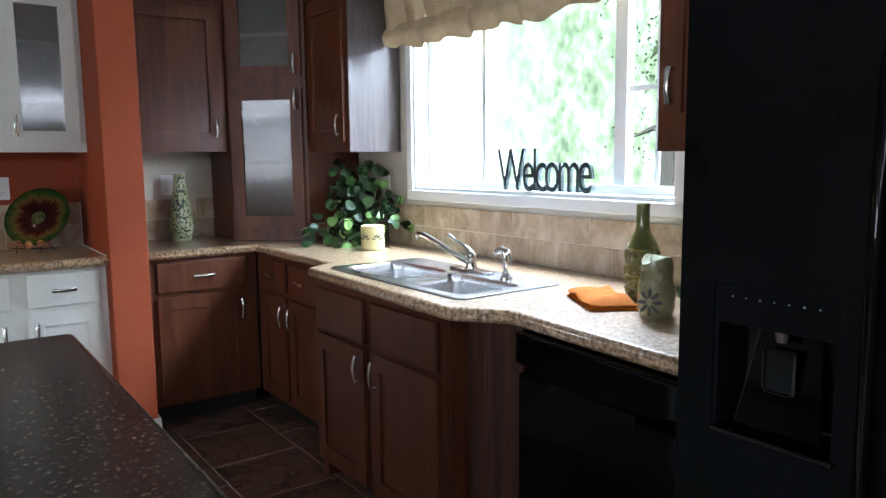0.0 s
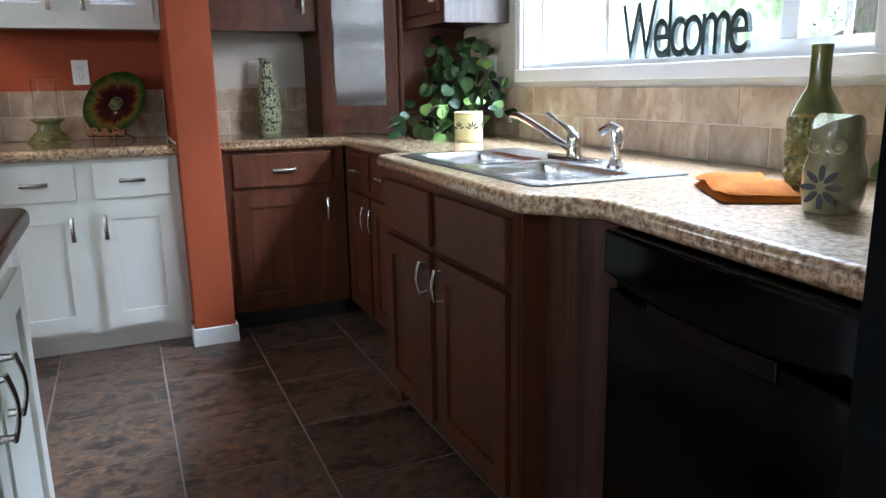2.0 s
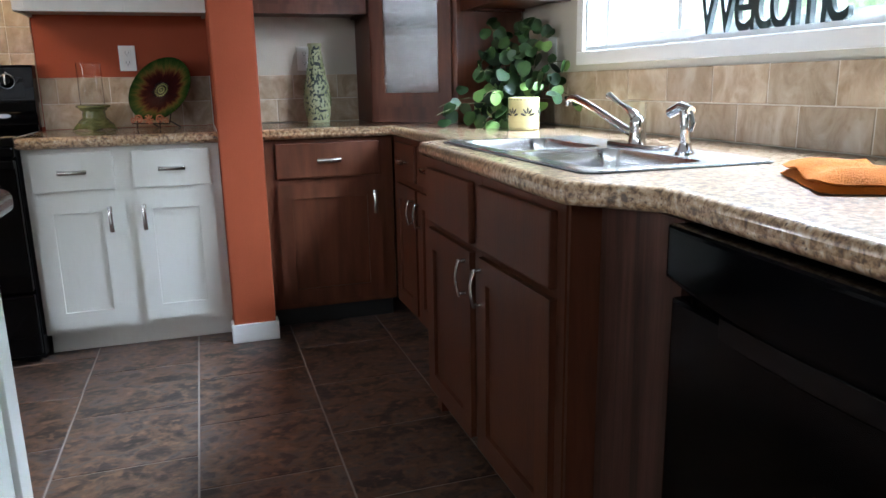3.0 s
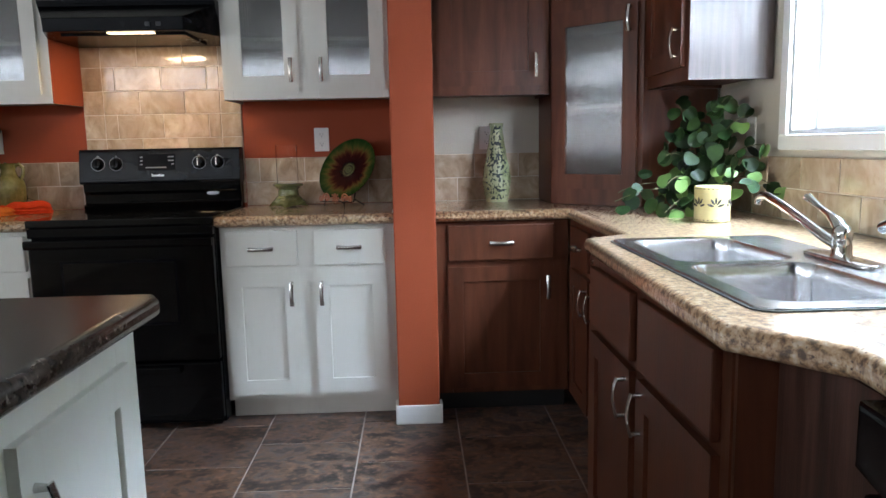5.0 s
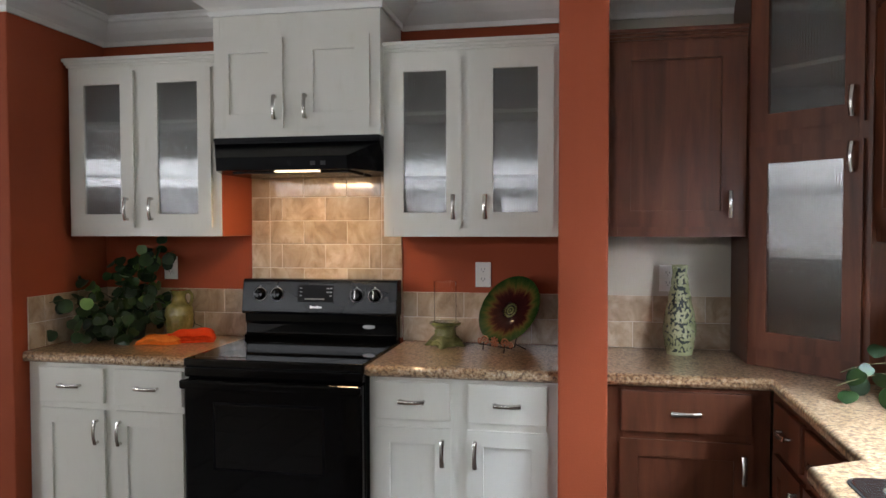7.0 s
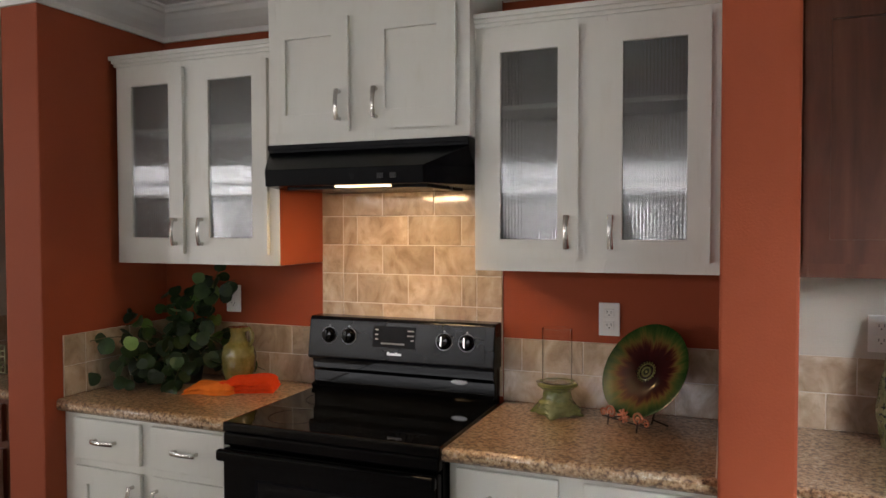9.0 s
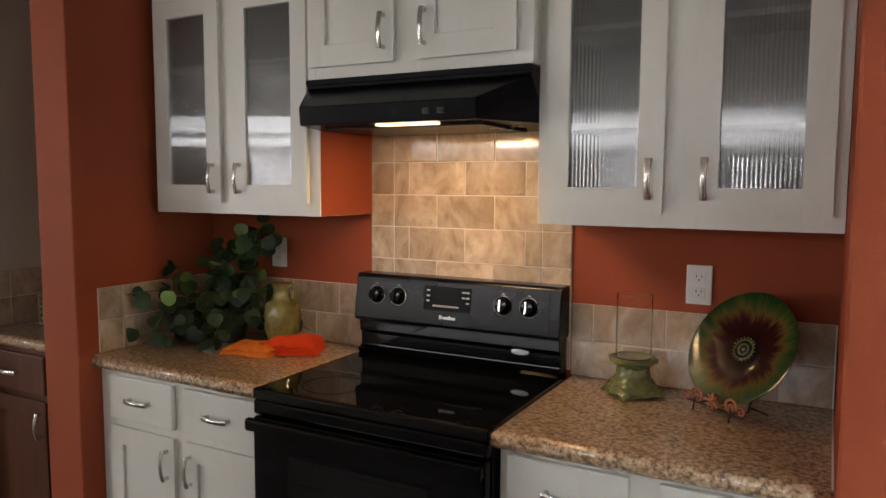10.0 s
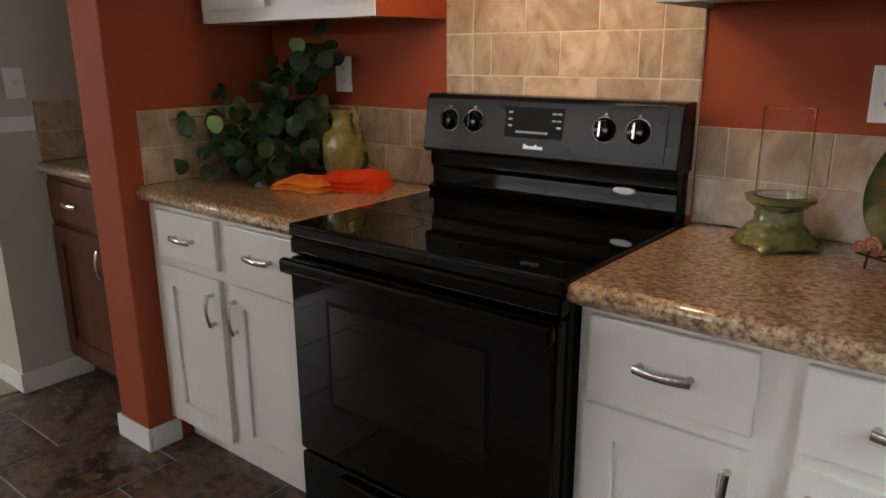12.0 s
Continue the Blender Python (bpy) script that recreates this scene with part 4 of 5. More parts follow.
# ---- hood ----
hd = thing("range_hood", pose(-0.768, 0, 0), "black under-cabinet range hood with slanted ends and a lit lens", "range hood")
hbm = bmesh.new()


def ring_at(x0, x1, yf, z):
    return [hbm.verts.new(p) for p in ((x0, -0.004, z), (x1, -0.004, z), (x1, -0.30, z), (x1 - (0.10 if yf < -0.4 else 0.0), yf, z), (x0 + (0.08 if yf < -0.4 else 0.0), yf, z), (x0, -0.30, z))]


W = 0.757
rings = [ring_at(0.0, W, -0.50, 1.69), ring_at(0.0, W, -0.505, 1.744), ring_at(0.0, W, -0.365, 1.815), ring_at(0.0, W, -0.365, 1.842)]
for a, b in zip(rings, rings[1:]):
    for k in range(6):
        hbm.faces.new((a[k], a[(k + 1) % 6], b[(k + 1) % 6], b[k]))
hbm.faces.new(rings[-1])
hbm.faces.new(rings[0][::-1])
bmesh.ops.recalc_face_normals(hbm, faces=hbm.faces)
bmesh.ops.bevel(hbm, geom=list(hbm.edges), offset=0.003, segments=2, profile=0.6, affect="EDGES")
part("canopy", hbm, BLACKSATIN, hd)
part("top_lip", box(bmesh.new(), 0.0, W, -0.372, -0.364, 1.826, 1.8435, bevel=0.002), BLACKSATIN, hd)
for x in (0.50, 0.545):
    part("switch", boxes((x, x + 0.02, -0.5075, -0.502, 1.708, 1.724), (x + 0.004, x + 0.016, -0.510, -0.507, 1.711, 1.721)), SLOT, hd)
part("filter", boxes((0.12, 0.64, -0.43, -0.10, 1.681, 1.69)), BLACKSATIN, hd)
part("light_lens", box(bmesh.new(), 0.33, 0.52, -0.476, -0.44, 1.6835, 1.6895, bevel=0.002), BULB, hd, "lit warm light lens")

# ---- island ----
ix0, ix1, iy0, iy1 = -0.66, 0.297, -3.55, -2.298
isl = thing("kitchen_island", pose(0, 0, 0), "cream-white kitchen island with shaker sides", "kitchen island")
part("body", boxes((ix0, ix1 - 0.019, iy0, iy1 - 0.019, 0.10, 0.866)), WHITE, isl)
part("toe_kick", boxes((ix0 + 0.07, ix1 - 0.075, iy0 + 0.07, iy1 - 0.02, 0.0, 0.10)), WHITE, isl)
pn = part("end_panel", boxes((-0.947, -0.86, -0.019, 0, 0.0, 0.866), (-0.50, -0.43, -0.019, 0, 0.0, 0.866), (-0.07, 0.0, -0.019, 0, 0.0, 0.866), (-0.86, -0.50, -0.019, 0, 0.80, 0.866), (-0.43, -0.07, -0.019, 0, 0.80, 0.866), (-0.86, -0.5, -0.019, 0, 0.0, 0.12), (-0.43, -0.07, -0.019, 0, 0.0, 0.12), (-0.86, -0.07, -0.019, -0.012, 0.12, 0.80), bevel=0.0012), WHITE, isl, at=pose(ix1, iy1, 0))
east = part("side_frame", boxes((0.0, 0.05, 0, 0.019, 0.10, 0.866), (0.05, 1.17, 0.0005, 0.019, 0.10, 0.13), (0.05, 1.17, 0.0005, 0.019, 0.80, 0.866), (1.17, 1.252, 0, 0.019, 0.10, 0.866), (0.365, 0.415, 0, 0.019, 0.13, 0.80), (0.765, 0.815, 0, 0.019, 0.13, 0.80)), WHITE, isl, at=pose(ix1, iy0, 0, 0, 0, 90))
for a, b, s in ((0.03, 0.37, "r"), (0.41, 0.772, "r"), (0.810, 1.188, "l")):
    door(east, a, b, 0.115, 0.815, WHITE, b - 0.03 if s == "r" else a + 0.03, 0.700)
worktop("worktop", [(ix0 - 0.03, iy0 - 0.03), (0.331, iy0 - 0.03), (0.331, -2.245), (0.318, -2.222), (ix0 - 0.03, -2.232)], "dark speckled laminate island worktop with a rounded edge", material=SLATE)


# ---- outlets and switches ----
def outlet(name, m, label, slots=True, w=0.072, h=0.115):
    o = thing(name, m, label, "outlet" if slots else "switch")
    part("plate", box(bmesh.new(), -w / 2, w / 2, -0.007, 0, -h / 2, h / 2, bevel=0.003), PLASTIC, o)
    if slots:
        for z in (-0.022, 0.022):
            rc = part("receptacle", box(bmesh.new(), -0.017, 0.017, -0.0085, -0.006, z - 0.014, z + 0.014, bevel=0.002), PLASTIC, o)
            part("slots", boxes((-0.008, -0.006, -0.0092, -0.0084, z - 0.001, z + 0.008), (0.006, 0.008, -0.0092, -0.0084, z - 0.001, z + 0.008), (-0.002, 0.002, -0.0092, -0.0084, z - 0.009, z - 0.005)), SLOT, rc)
    else:
        part("toggle", box(bmesh.new(), -0.005, 0.005, -0.018, -0.006, -0.006, 0.012, bevel=0.002), PLASTIC, o)
    return o


outlet("outlet", pose(0.378, -0.001, 1.232), "white double wall outlet on rust paint")
outlet("outlet", pose(-1.205, -0.001, 1.25), "white double wall outlet behind the ivy")
outlet("outlet", pose(1.197, -0.005, 1.225), "white double wall outlet behind the vase")
outlet("outlet", pose(2.109, -0.94, 1.215, 0, 0, EAST), "white double wall outlet beside the window")
outlet("light_switch", pose(-2.379, -0.575, 1.215, 0, 0, 90), "white toggle switch on the greige wall", False)


# ---- loose things ----
def pierced(profile, segs, limit, seed):
    """A turned wall pierced with many small uneven holes, and a thickness."""
    bm = bmesh.new()
    rings = [[bm.verts.new((r * math.cos(2 * math.pi * k / segs), r * math.sin(2 * math.pi * k / segs), z)) for k in range(segs)] for r, z in profile]
    for j, (a, b) in enumerate(zip(rings, rings[1:])):
        for k in range(segs):
            c = (a[k].co + b[(k + 1) % segs].co) / 2
            if 3 < j < len(profile) - 5 and noise.noise(Vector((c.x * 95 + seed, c.y * 95, c.z * 78))) > limit:
                continue
            bm.faces.new((a[k], a[(k + 1) % segs], b[(k + 1) % segs], b[k]))
    bmesh.ops.delete(bm, geom=[v for v in bm.verts if not v.link_faces], context="VERTS")
    bmesh.ops.recalc_face_normals(bm, faces=bm.faces)
    bmesh.ops.solidify(bm, geom=list(bm.faces), thickness=0.004)
    return bm


def smooth_profile(points, n):
    out = []
    for k in range(n + 1):
        u = k / n * (len(points) - 1)
        i = min(int(u), len(points) - 2)
        f = u - i
        f = f * f * (3 - 2 * f)
        out.append((points[i][0] + (points[i + 1][0] - points[i][0]) * f, points[i][1] + (points[i + 1][1] - points[i][1]) * (u - i)))
    return out


# pierced vase in the dark corner
v = thing("vase", pose(1.232, -0.135, 0.915), "tall pale green pierced ceramic vase with an openwork wall", "vase")
prof = smooth_profile([(0.054, 0.0), (0.062, 0.05), (0.069, 0.10), (0.062, 0.16), (0.048, 0.23), (0.036, 0.30), (0.030, 0.345), (0.034, 0.376)], 110)
part("wall", pierced(prof, 96, 0.07, 4), OLIVEPALE, v, smooth=True)
# near-black core added to stand for the shade inside the vase
part("shade_core", lathe([(r - 0.009, z + 0.002) for r, z in prof[:-6:3]], 24), SIGN, v, "added dark core for the shade seen through the openings", smooth=True)
part("foot", lathe([(0.050, 0.0), (0.054, 0.004), (0.05, 0.008), (0.001, 0.008)], 28), OLIVEPALE, v, smooth=True)

# bottle vase
v = thing("vase", pose(1.86, -2.865, 0.915), "tall olive-green bottle vase with a carved relief body", "vase")
bm = lathe(smooth_profile([(0.040, 0.0), (0.048, 0.02), (0.050, 0.155)], 48), 72)
for vert in bm.verts:
    z, a = vert.co.z, math.atan2(vert.co.y, vert.co.x)
    if 0.01 < z < 0.15:
        k = 0.95 + 0.34 * abs(noise.noise(Vector((math.cos(a) * 6, math.sin(a) * 6, z * 85)))) + 0.03 * math.sin(a * 14 + z * 120)
        vert.co.x, vert.co.y = vert.co.x * k, vert.co.y * k
part("body", bm, OLIVE, v, "carved flower relief", smooth=True)
part("shoulder", lathe([(0.050, 0.1545), (0.052, 0.16), (0.038, 0.19), (0.024, 0.213), (0.021, 0.235), (0.0205, 0.285), (0.0215, 0.30), (0.018, 0.301), (0.016, 0.24), (0.001, 0.23)], 36), OLIVE, v, smooth=True)

# owl lantern
ow = thing("owl_lantern", pose(1.68, -3.06, 0.915, 0, 0, 200), "pale olive ceramic owl lantern with a cut-out flower", "lantern")
bm = lathe(smooth_profile([(0.055, 0.0), (0.062, 0.03), (0.062, 0.07), (0.052, 0.11), (0.053, 0.14), (0.050, 0.158)], 20), 36)
for vert in bm.verts:
    a = math.atan2(vert.co.y, vert.co.x)
    vert.co.y *= 0.82
    if vert.co.z > 0.12:
        vert.co.z += 0.012 * math.sin(2 * a + 0.6) * (vert.co.z - 0.12) / 0.038
        vert.co.z += 0.022 * (abs(math.sin(a)) ** 4) * (vert.co.z - 0.12) / 0.038 - 0.006
part("body", bm, OLIVEMID, ow, smooth=True)
for k in range(8):
    a = k * math.pi / 4
    part("cut_out", lathe([(0.0068, 0), (0.0068, 0.002), (0.001, 0.0025)], 12), SLOT, ow, "dark cut-out petal", at=pose(0.0605, 0.021 * math.cos(a), 0.048 + 0.025 * math.sin(a), 0, 90, 0) @ Matrix.Rotation(a, 4, "Z") @ Matrix.Diagonal((0.8, 2.1, 1, 1)))
for y in (-0.019, 0.019):
    part("eye", lathe([(0.014, 0), (0.014, 0.003), (0.010, 0.005), (0.007, 0.003), (0.001, 0.006)], 20), OLIVEMID, ow, at=pose(0.047, y, 0.118, 0, 90, 0), smooth=True)
part("beak", lathe([(0.006, 0), (0.001, 0.012)], 8), OLIVEPALE, ow, at=pose(0.05, 0, 0.104, 0, 90, 0))

# pierced yellow candle pot
cp = thing("candle_pot", pose(1.845, -1.225, 0.915), "pale yellow ceramic candle pot with dark leaf cut-outs", "candle holder")
part("wall", lathe([(0.055, 0), (0.0585, 0.004), (0.0575, 0.06), (0.0585, 0.118), (0.056, 0.121), (0.053, 0.118), (0.052, 0.02), (0.001, 0.018)], 44), YELLOW, cp, smooth=True)
bm = bmesh.new()
for z, n, sz in ((0.008, 26, 0.0045), (0.113, 26, 0.0045)):
    for k in range(n):
        a = 2 * math.pi * k / n
        bmesh.ops.create_icosphere(bm, subdivisions=1, radius=sz, matrix=Matrix.Translation((0.0578 * math.cos(a), 0.0578 * math.sin(a), z)) @ Matrix.Rotation(a, 4, "Z") @ Matrix.Diagonal((0.25, 1, 0.6, 1)))
part("cut_outs", bm, SLOT, cp, "dark cut-outs round both edges")
for c in range(6):
    ca = 2 * math.pi * c / 6 + 0.35
    for k in range(5):
        t = radians(-70 + 35 * k)
        m = Matrix.Rotation(ca, 4, "Z") @ Matrix.Translation((0.0575, 0.018 * math.sin(t), 0.05 + 0.024 * math.cos(t))) @ Matrix.Rotation(-t, 4, "X") @ Matrix.Diagonal((0.12, 0.32, 1, 1))
        pb = bmesh.new()
        bmesh.ops.create_icosphere(pb, subdivisions=2, radius=0.012, matrix=m)
        part("cut_out", pb, SLOT, cp)


# towels and napkins: folded cloth with layers
def cloth(name, m, w, d, layers, material, label, seed):
    t = thing(name, m, label, "towel" if "towel" in name else "napkin")
    rnd = random.Random(seed)
    for k in range(layers):
        bm = bmesh.new()
        nx, ny = 20, 16
        dx, dy = rnd.uniform(-0.004, 0.004), rnd.uniform(-0.004, 0.004)
        top = [[None] * (ny + 1) for _ in range(nx + 1)]
        low = [[None] * (ny + 1) for _ in range(nx + 1)]
        for i in range(nx + 1):
            for j in range(ny + 1):
                x, y = (i / nx - 0.5) * (w - 0.006 * k) + dx, (j / ny - 0.5) * (d - 0.006 * k) + dy
                edge = min(i, nx - i, j * 1.0, ny - j) / 4
                puff = 0.017 * min(1, edge) ** 0.5
                wob = 0.010 * noise.noise(Vector((x * 13 + seed, y * 13, 1.0)))
                z = k * 0.015 + wob * (k + 0.4)
                top[i][j] = bm.verts.new((x, y, z + 0.004 + puff))
                low[i][j] = bm.verts.new((x, y, z + 0.0025 - 0.4 * puff * (k > 0)))
        for i in range(nx):
            for j in range(ny):
                bm.faces.new((top[i][j], top[i + 1][j], top[i + 1][j + 1], top[i][j + 1]))
                bm.faces.new((low[i][j], low[i][j + 1], low[i + 1][j + 1], low[i + 1][j]))
        for i in range(nx):
            bm.faces.new((top[i][0], low[i][0], low[i + 1][0], top[i + 1][0]))
            bm.faces.new((top[i + 1][ny], low[i + 1][ny], low[i][ny], top[i][ny]))
        for j in range(ny):
            bm.faces.new((top[0][j + 1], low[0][j + 1], low[0][j], top[0][j]))
            bm.faces.new((top[nx][j], low[nx][j], low[nx][j + 1], top[nx][j + 1]))
        part("fold", bm, material, t, smooth=True)
    return t


cloth("hand_towel", pose(1.70, -2.84, 0.9145, 0, 0, 60), 0.25, 0.15, 2, BURNT, "burnt-orange terry hand towel folded on the worktop", 3)
cloth("napkin", pose(-1.095, -0.275, 0.9145, 0, 0, 12), 0.20, 0.14, 2, ORANGE, "orange terry cloth folded on the worktop", 5)
cloth("napkin", pose(-0.985, -0.190, 0.9145, 0, 0, 24), 0.21, 0.17, 3, RED, "red-orange terry cloth folded on the worktop", 8)

# jug on the left worktop
jg = thing("jug", pose(-1.085, -0.135, 0.915) @ Matrix.Diagonal((1.04, 1.04, 1.17, 1)), "amber-olive glazed ribbed jug with a handle", "jug")
bm = lathe(smooth_profile([(0.046, 0.0), (0.051, 0.015), (0.063, 0.065), (0.067, 0.10), (0.060, 0.130), (0.034, 0.155), (0.029, 0.172), (0.034, 0.196), (0.039, 0.201)], 30), 48)
for vert in bm.verts:
    z, a = vert.co.z, math.atan2(vert.co.y, vert.co.x)
    k = 1.0
    if z < 0.085:
        k = 1 + 0.075 * abs(math.sin(a * 7)) ** 0.6 - 0.05
    elif z < 0.145:
        k = 1 + 0.06 * noise.noise(Vector((a * 3.2, z * 60, 2)))
    elif z > 0.18 and abs(a - math.pi) < 0.6:
        k = 1.25
    vert.co.x, vert.co.y = vert.co.x * k, vert.co.y * k
part("body", bm, AMBER, jg, smooth=True)
part("handle", tube(bmesh.new(), [(0.030, 0, 0.188), (0.050, 0, 0.197), (0.066, 0, 0.182), (0.064, 0, 0.155), (0.050, 0, 0.135)], [0.007, 0.008, 0.008, 0.008, 0.008], 10), AMBER, jg, smooth=True)

# pedestal hurricane holder with a clear glass chimney
pc = thing("hurricane_candle_holder", pose(0.221, -0.122, 0.915) @ Matrix.Diagonal((1.04, 1.04, 1.05, 1)), "olive glazed footed pedestal with a clear glass chimney", "candle holder")
bm = lathe(smooth_profile([(0.069, 0.006), (0.066, 0.020), (0.058, 0.038), (0.047, 0.052), (0.045, 0.076), (0.054, 0.088), (0.067, 0.095), (0.068, 0.103), (0.060, 0.106), (0.048, 0.098)], 36), 48)
for vert in bm.verts:
    a, z = math.atan2(vert.co.y, vert.co.x), vert.co.z
    if z < 0.045:
        f = (0.045 - z) / 0.04
        k = 1 + 0.30 * f * max(0, math.cos(a * 4)) ** 2
        vert.co.x, vert.co.y = vert.co.x * k, vert.co.y * k
        vert.co.z = z + 0.006 * f * (1 - max(0, math.cos(a * 4))) - 0.006 * f
    elif z > 0.092:
        k = 1 + 0.03 * math.cos(a * 8)
        vert.co.x, vert.co.y = vert.co.x * k, vert.co.y * k
for vert in bm.verts:
    a, z = math.atan2(vert.co.y, vert.co.x), vert.co.z
    if z < 0.09:
        k = 1 + 0.045 * math.sin(z * 420 + 5 * math.sin(a * 4)) + 0.09 * noise.noise(Vector((math.cos(a) * 4, math.sin(a) * 4, z * 60)))
        vert.co.x, vert.co.y = vert.co.x * k, vert.co.y * k
part("pedestal", bm, OLIVE, pc, smooth=True)
ch = part("glass_chimney", lathe([(0.049, 0.104), (0.049, 0.279), (0.0475, 0.280), (0.0465, 0.279), (0.0465, 0.106), (0.001, 0.106)], 40), CLEAR, pc, "clear glass chimney", smooth=True)
ch.visible_shadow = False

# painted plate on a wire stand
PLATE = bpy.data.materials.new("sunburst_plate_glaze")
PLATE.use_nodes = True
nt = PLATE.node_tree
n, link = nt.nodes, nt.links.new
tc, ln, ns, rp, ad = n.new("ShaderNodeTexCoord"), n.new("ShaderNodeVectorMath"), n.new("ShaderNodeTexNoise"), n.new("ShaderNodeValToRGB"), n.new("ShaderNodeMath")
gr = n.new("ShaderNodeTexGradient")
gr.gradient_type = "RADIAL"
ln.operation = "LENGTH"
link(tc.outputs["Object"], ln.inputs[0])
link(tc.outputs["Object"], gr.inputs[0])
cb = n.new("ShaderNodeCombineXYZ")
m1, m2 = n.new("ShaderNodeMath"), n.new("ShaderNodeMath")
m1.operation, m2.operation = "MULTIPLY", "MULTIPLY"
m1.inputs[1].default_value, m2.inputs[1].default_value = 24, 3
link(gr.outputs["Fac"], m1.inputs[0])
link(ln.outputs["Value"], m2.inputs[0])
link(m1.outputs[0], cb.inputs[0])
link(m2.outputs[0], cb.inputs[1])
link(cb.outputs[0], ns.inputs["Vector"])
ns.inputs["Scale"].default_value, ns.inputs["Detail"].default_value = 1.0, 8
ns.inputs["Roughness"].default_value = 0.72
ad.operation = "MULTIPLY_ADD"
ad.inputs[1].default_value = 0.15
sub = n.new("ShaderNodeMath")
sub.operation = "SUBTRACT"
sub.inputs[1].default_value = 0.075
link(ln.outputs["Value"], sub.inputs[0])
link(ns.outputs["Fac"], ad.inputs[0])
link(sub.outputs[0], ad.inputs[2])
mr = n.new("ShaderNodeMapRange")
mr.inputs[2].default_value = 0.16
link(ad.outputs[0], mr.inputs[0])
els = rp.color_ramp.elements
stops = [(0.0, (0.03, 0.04, 0.02)), (0.13, (0.015, 0.010, 0.008)), (0.17, (0.020, 0.005, 0.005)), (0.54, (0.034, 0.006, 0.006)), (0.62, (0.075, 0.022, 0.010)), (0.72, (0.11, 0.075, 0.018)), (0.86, (0.036, 0.060, 0.012)), (1.0, (0.010, 0.032, 0.007))]
while len(els) < len(stops):
    els.new(0.5)
for e, (p, c) in zip(els, stops):
    e.position, e.color = p, (*c, 1)
link(mr.outputs[0], rp.inputs[0])
pb = n["Principled BSDF"]
link(rp.outputs[0], pb.inputs["Base Color"])
pb.inputs["Roughness"].default_value, pb.inputs["Coat Weight"].default_value = 0.26, 0.25
pb.inputs["Specular IOR Level"].default_value = 0.12

pl_m = pose(0.518, -0.145, 1.085, 60, 0, -35)
pl = thing("decorative_plate", pl_m, "round glazed plate with dark red sunburst and green rim", "plate")
part("dish", lathe([(0.05, -0.012), (0.09, -0.010), (0.152, 0.008), (0.161, 0.012), (0.162, 0.016), (0.155, 0.016), (0.09, -0.002), (0.04, -0.005), (0.028, 0.0), (0.001, 0.001)], 64), PLATE, pl, smooth=True)
part("centre_rings", lathe([(0.030, -0.003), (0.030, 0.001), (0.027, 0.002), (0.024, -0.001), (0.019, -0.001), (0.017, 0.003), (0.013, 0.003), (0.011, 0.0), (0.006, 0.0), (0.004, 0.003), (0.001, 0.003)], 36), OLIVE, pl, "raised olive ring boss", smooth=True)
bm = bmesh.new()
for k in range(20):
    a = 2 * math.pi * k / 20
    bmesh.ops.create_icosphere(bm, subdivisions=1, radius=0.0028, matrix=Matrix.Translation((0.0335 * math.cos(a), 0.0335 * math.sin(a), 0.001)))
part("beads", bm, OLIVE, pl)
st = thing("plate_stand", pose(0.470, -0.213, 0.915, 0, 0, -35), "copper scroll wire plate stand on dark iron legs", "stand")


def scroll(cx, cz, r, turns, flip, y):
    return [(cx + flip * r * (1 - k / 26) * math.cos(turns * 2 * math.pi * k / 24), y, cz + r * (1 - k / 26) * math.sin(turns * 2 * math.pi * k / 24)) for k in range(25)]


for fx in (-1, 1):
    part("scroll", tube(bmesh.new(), scroll(fx * 0.055, 0.042, 0.022, 1.6, fx, -0.02), 0.0035, 6), COPPER, st, "copper scroll", smooth=True)
    part("scroll", tube(bmesh.new(), scroll(fx * 0.088, 0.036, 0.015, 1.4, -fx, -0.02), 0.003, 6), COPPER, st, "copper scroll", smooth=True)
bm = bmesh.new()
for k in range(8):
    a = 2 * math.pi * k / 8
    tube(bm, [(0.004 * math.cos(a), -0.022, 0.042 + 0.004 * math.sin(a)), (0.022 * math.cos(a), -0.022, 0.042 + 0.022 * math.sin(a))], [0.003, 0.0045], 6)
part("rosette", bm, COPPER, st, "copper rosette")
part("rail", tube(bmesh.new(), [(-0.095, -0.018, 0.024), (0.095, -0.018, 0.024)], 0.003, 6), IRON, st)
for fx in (-0.06, 0.06):
    part("leg", tube(bmesh.new(), [(fx, -0.03, 0.002), (fx, -0.025, 0.035), (fx, -0.005, 0.022), (fx, 0.04, 0.02), (fx, 0.085, 0.15), (fx, 0.095, 0.16)], 0.003, 6), IRON, st)
    part("leg", tube(bmesh.new(), [(fx, 0.05, 0.03), (fx, 0.115, 0.002)], 0.003, 6), IRON, st)

# lattice votive rack in the alcove
vr = thing("votive_rack", pose(-2.20, -0.31, 0.915), "pale lattice candle rack on the buffet worktop", "candle holder")
bm = bmesh.new()
for k in range(4):
    box(bm, -0.045 + k * 0.028, -0.039 + k * 0.028, -0.03, -0.024, 0.0, 0.13)
for k in range(6):
    box(bm, -0.0449, 0.0449, -0.0295, -0.0245, 0.004 + k * 0.024, 0.010 + k * 0.024)
part("lattice", bm, OLIVEPALE, vr)
part("tray", box(bmesh.new(), -0.06, 0.06, -0.045, 0.045, 0.0, 0.008, bevel=0.003), NICKEL, vr)

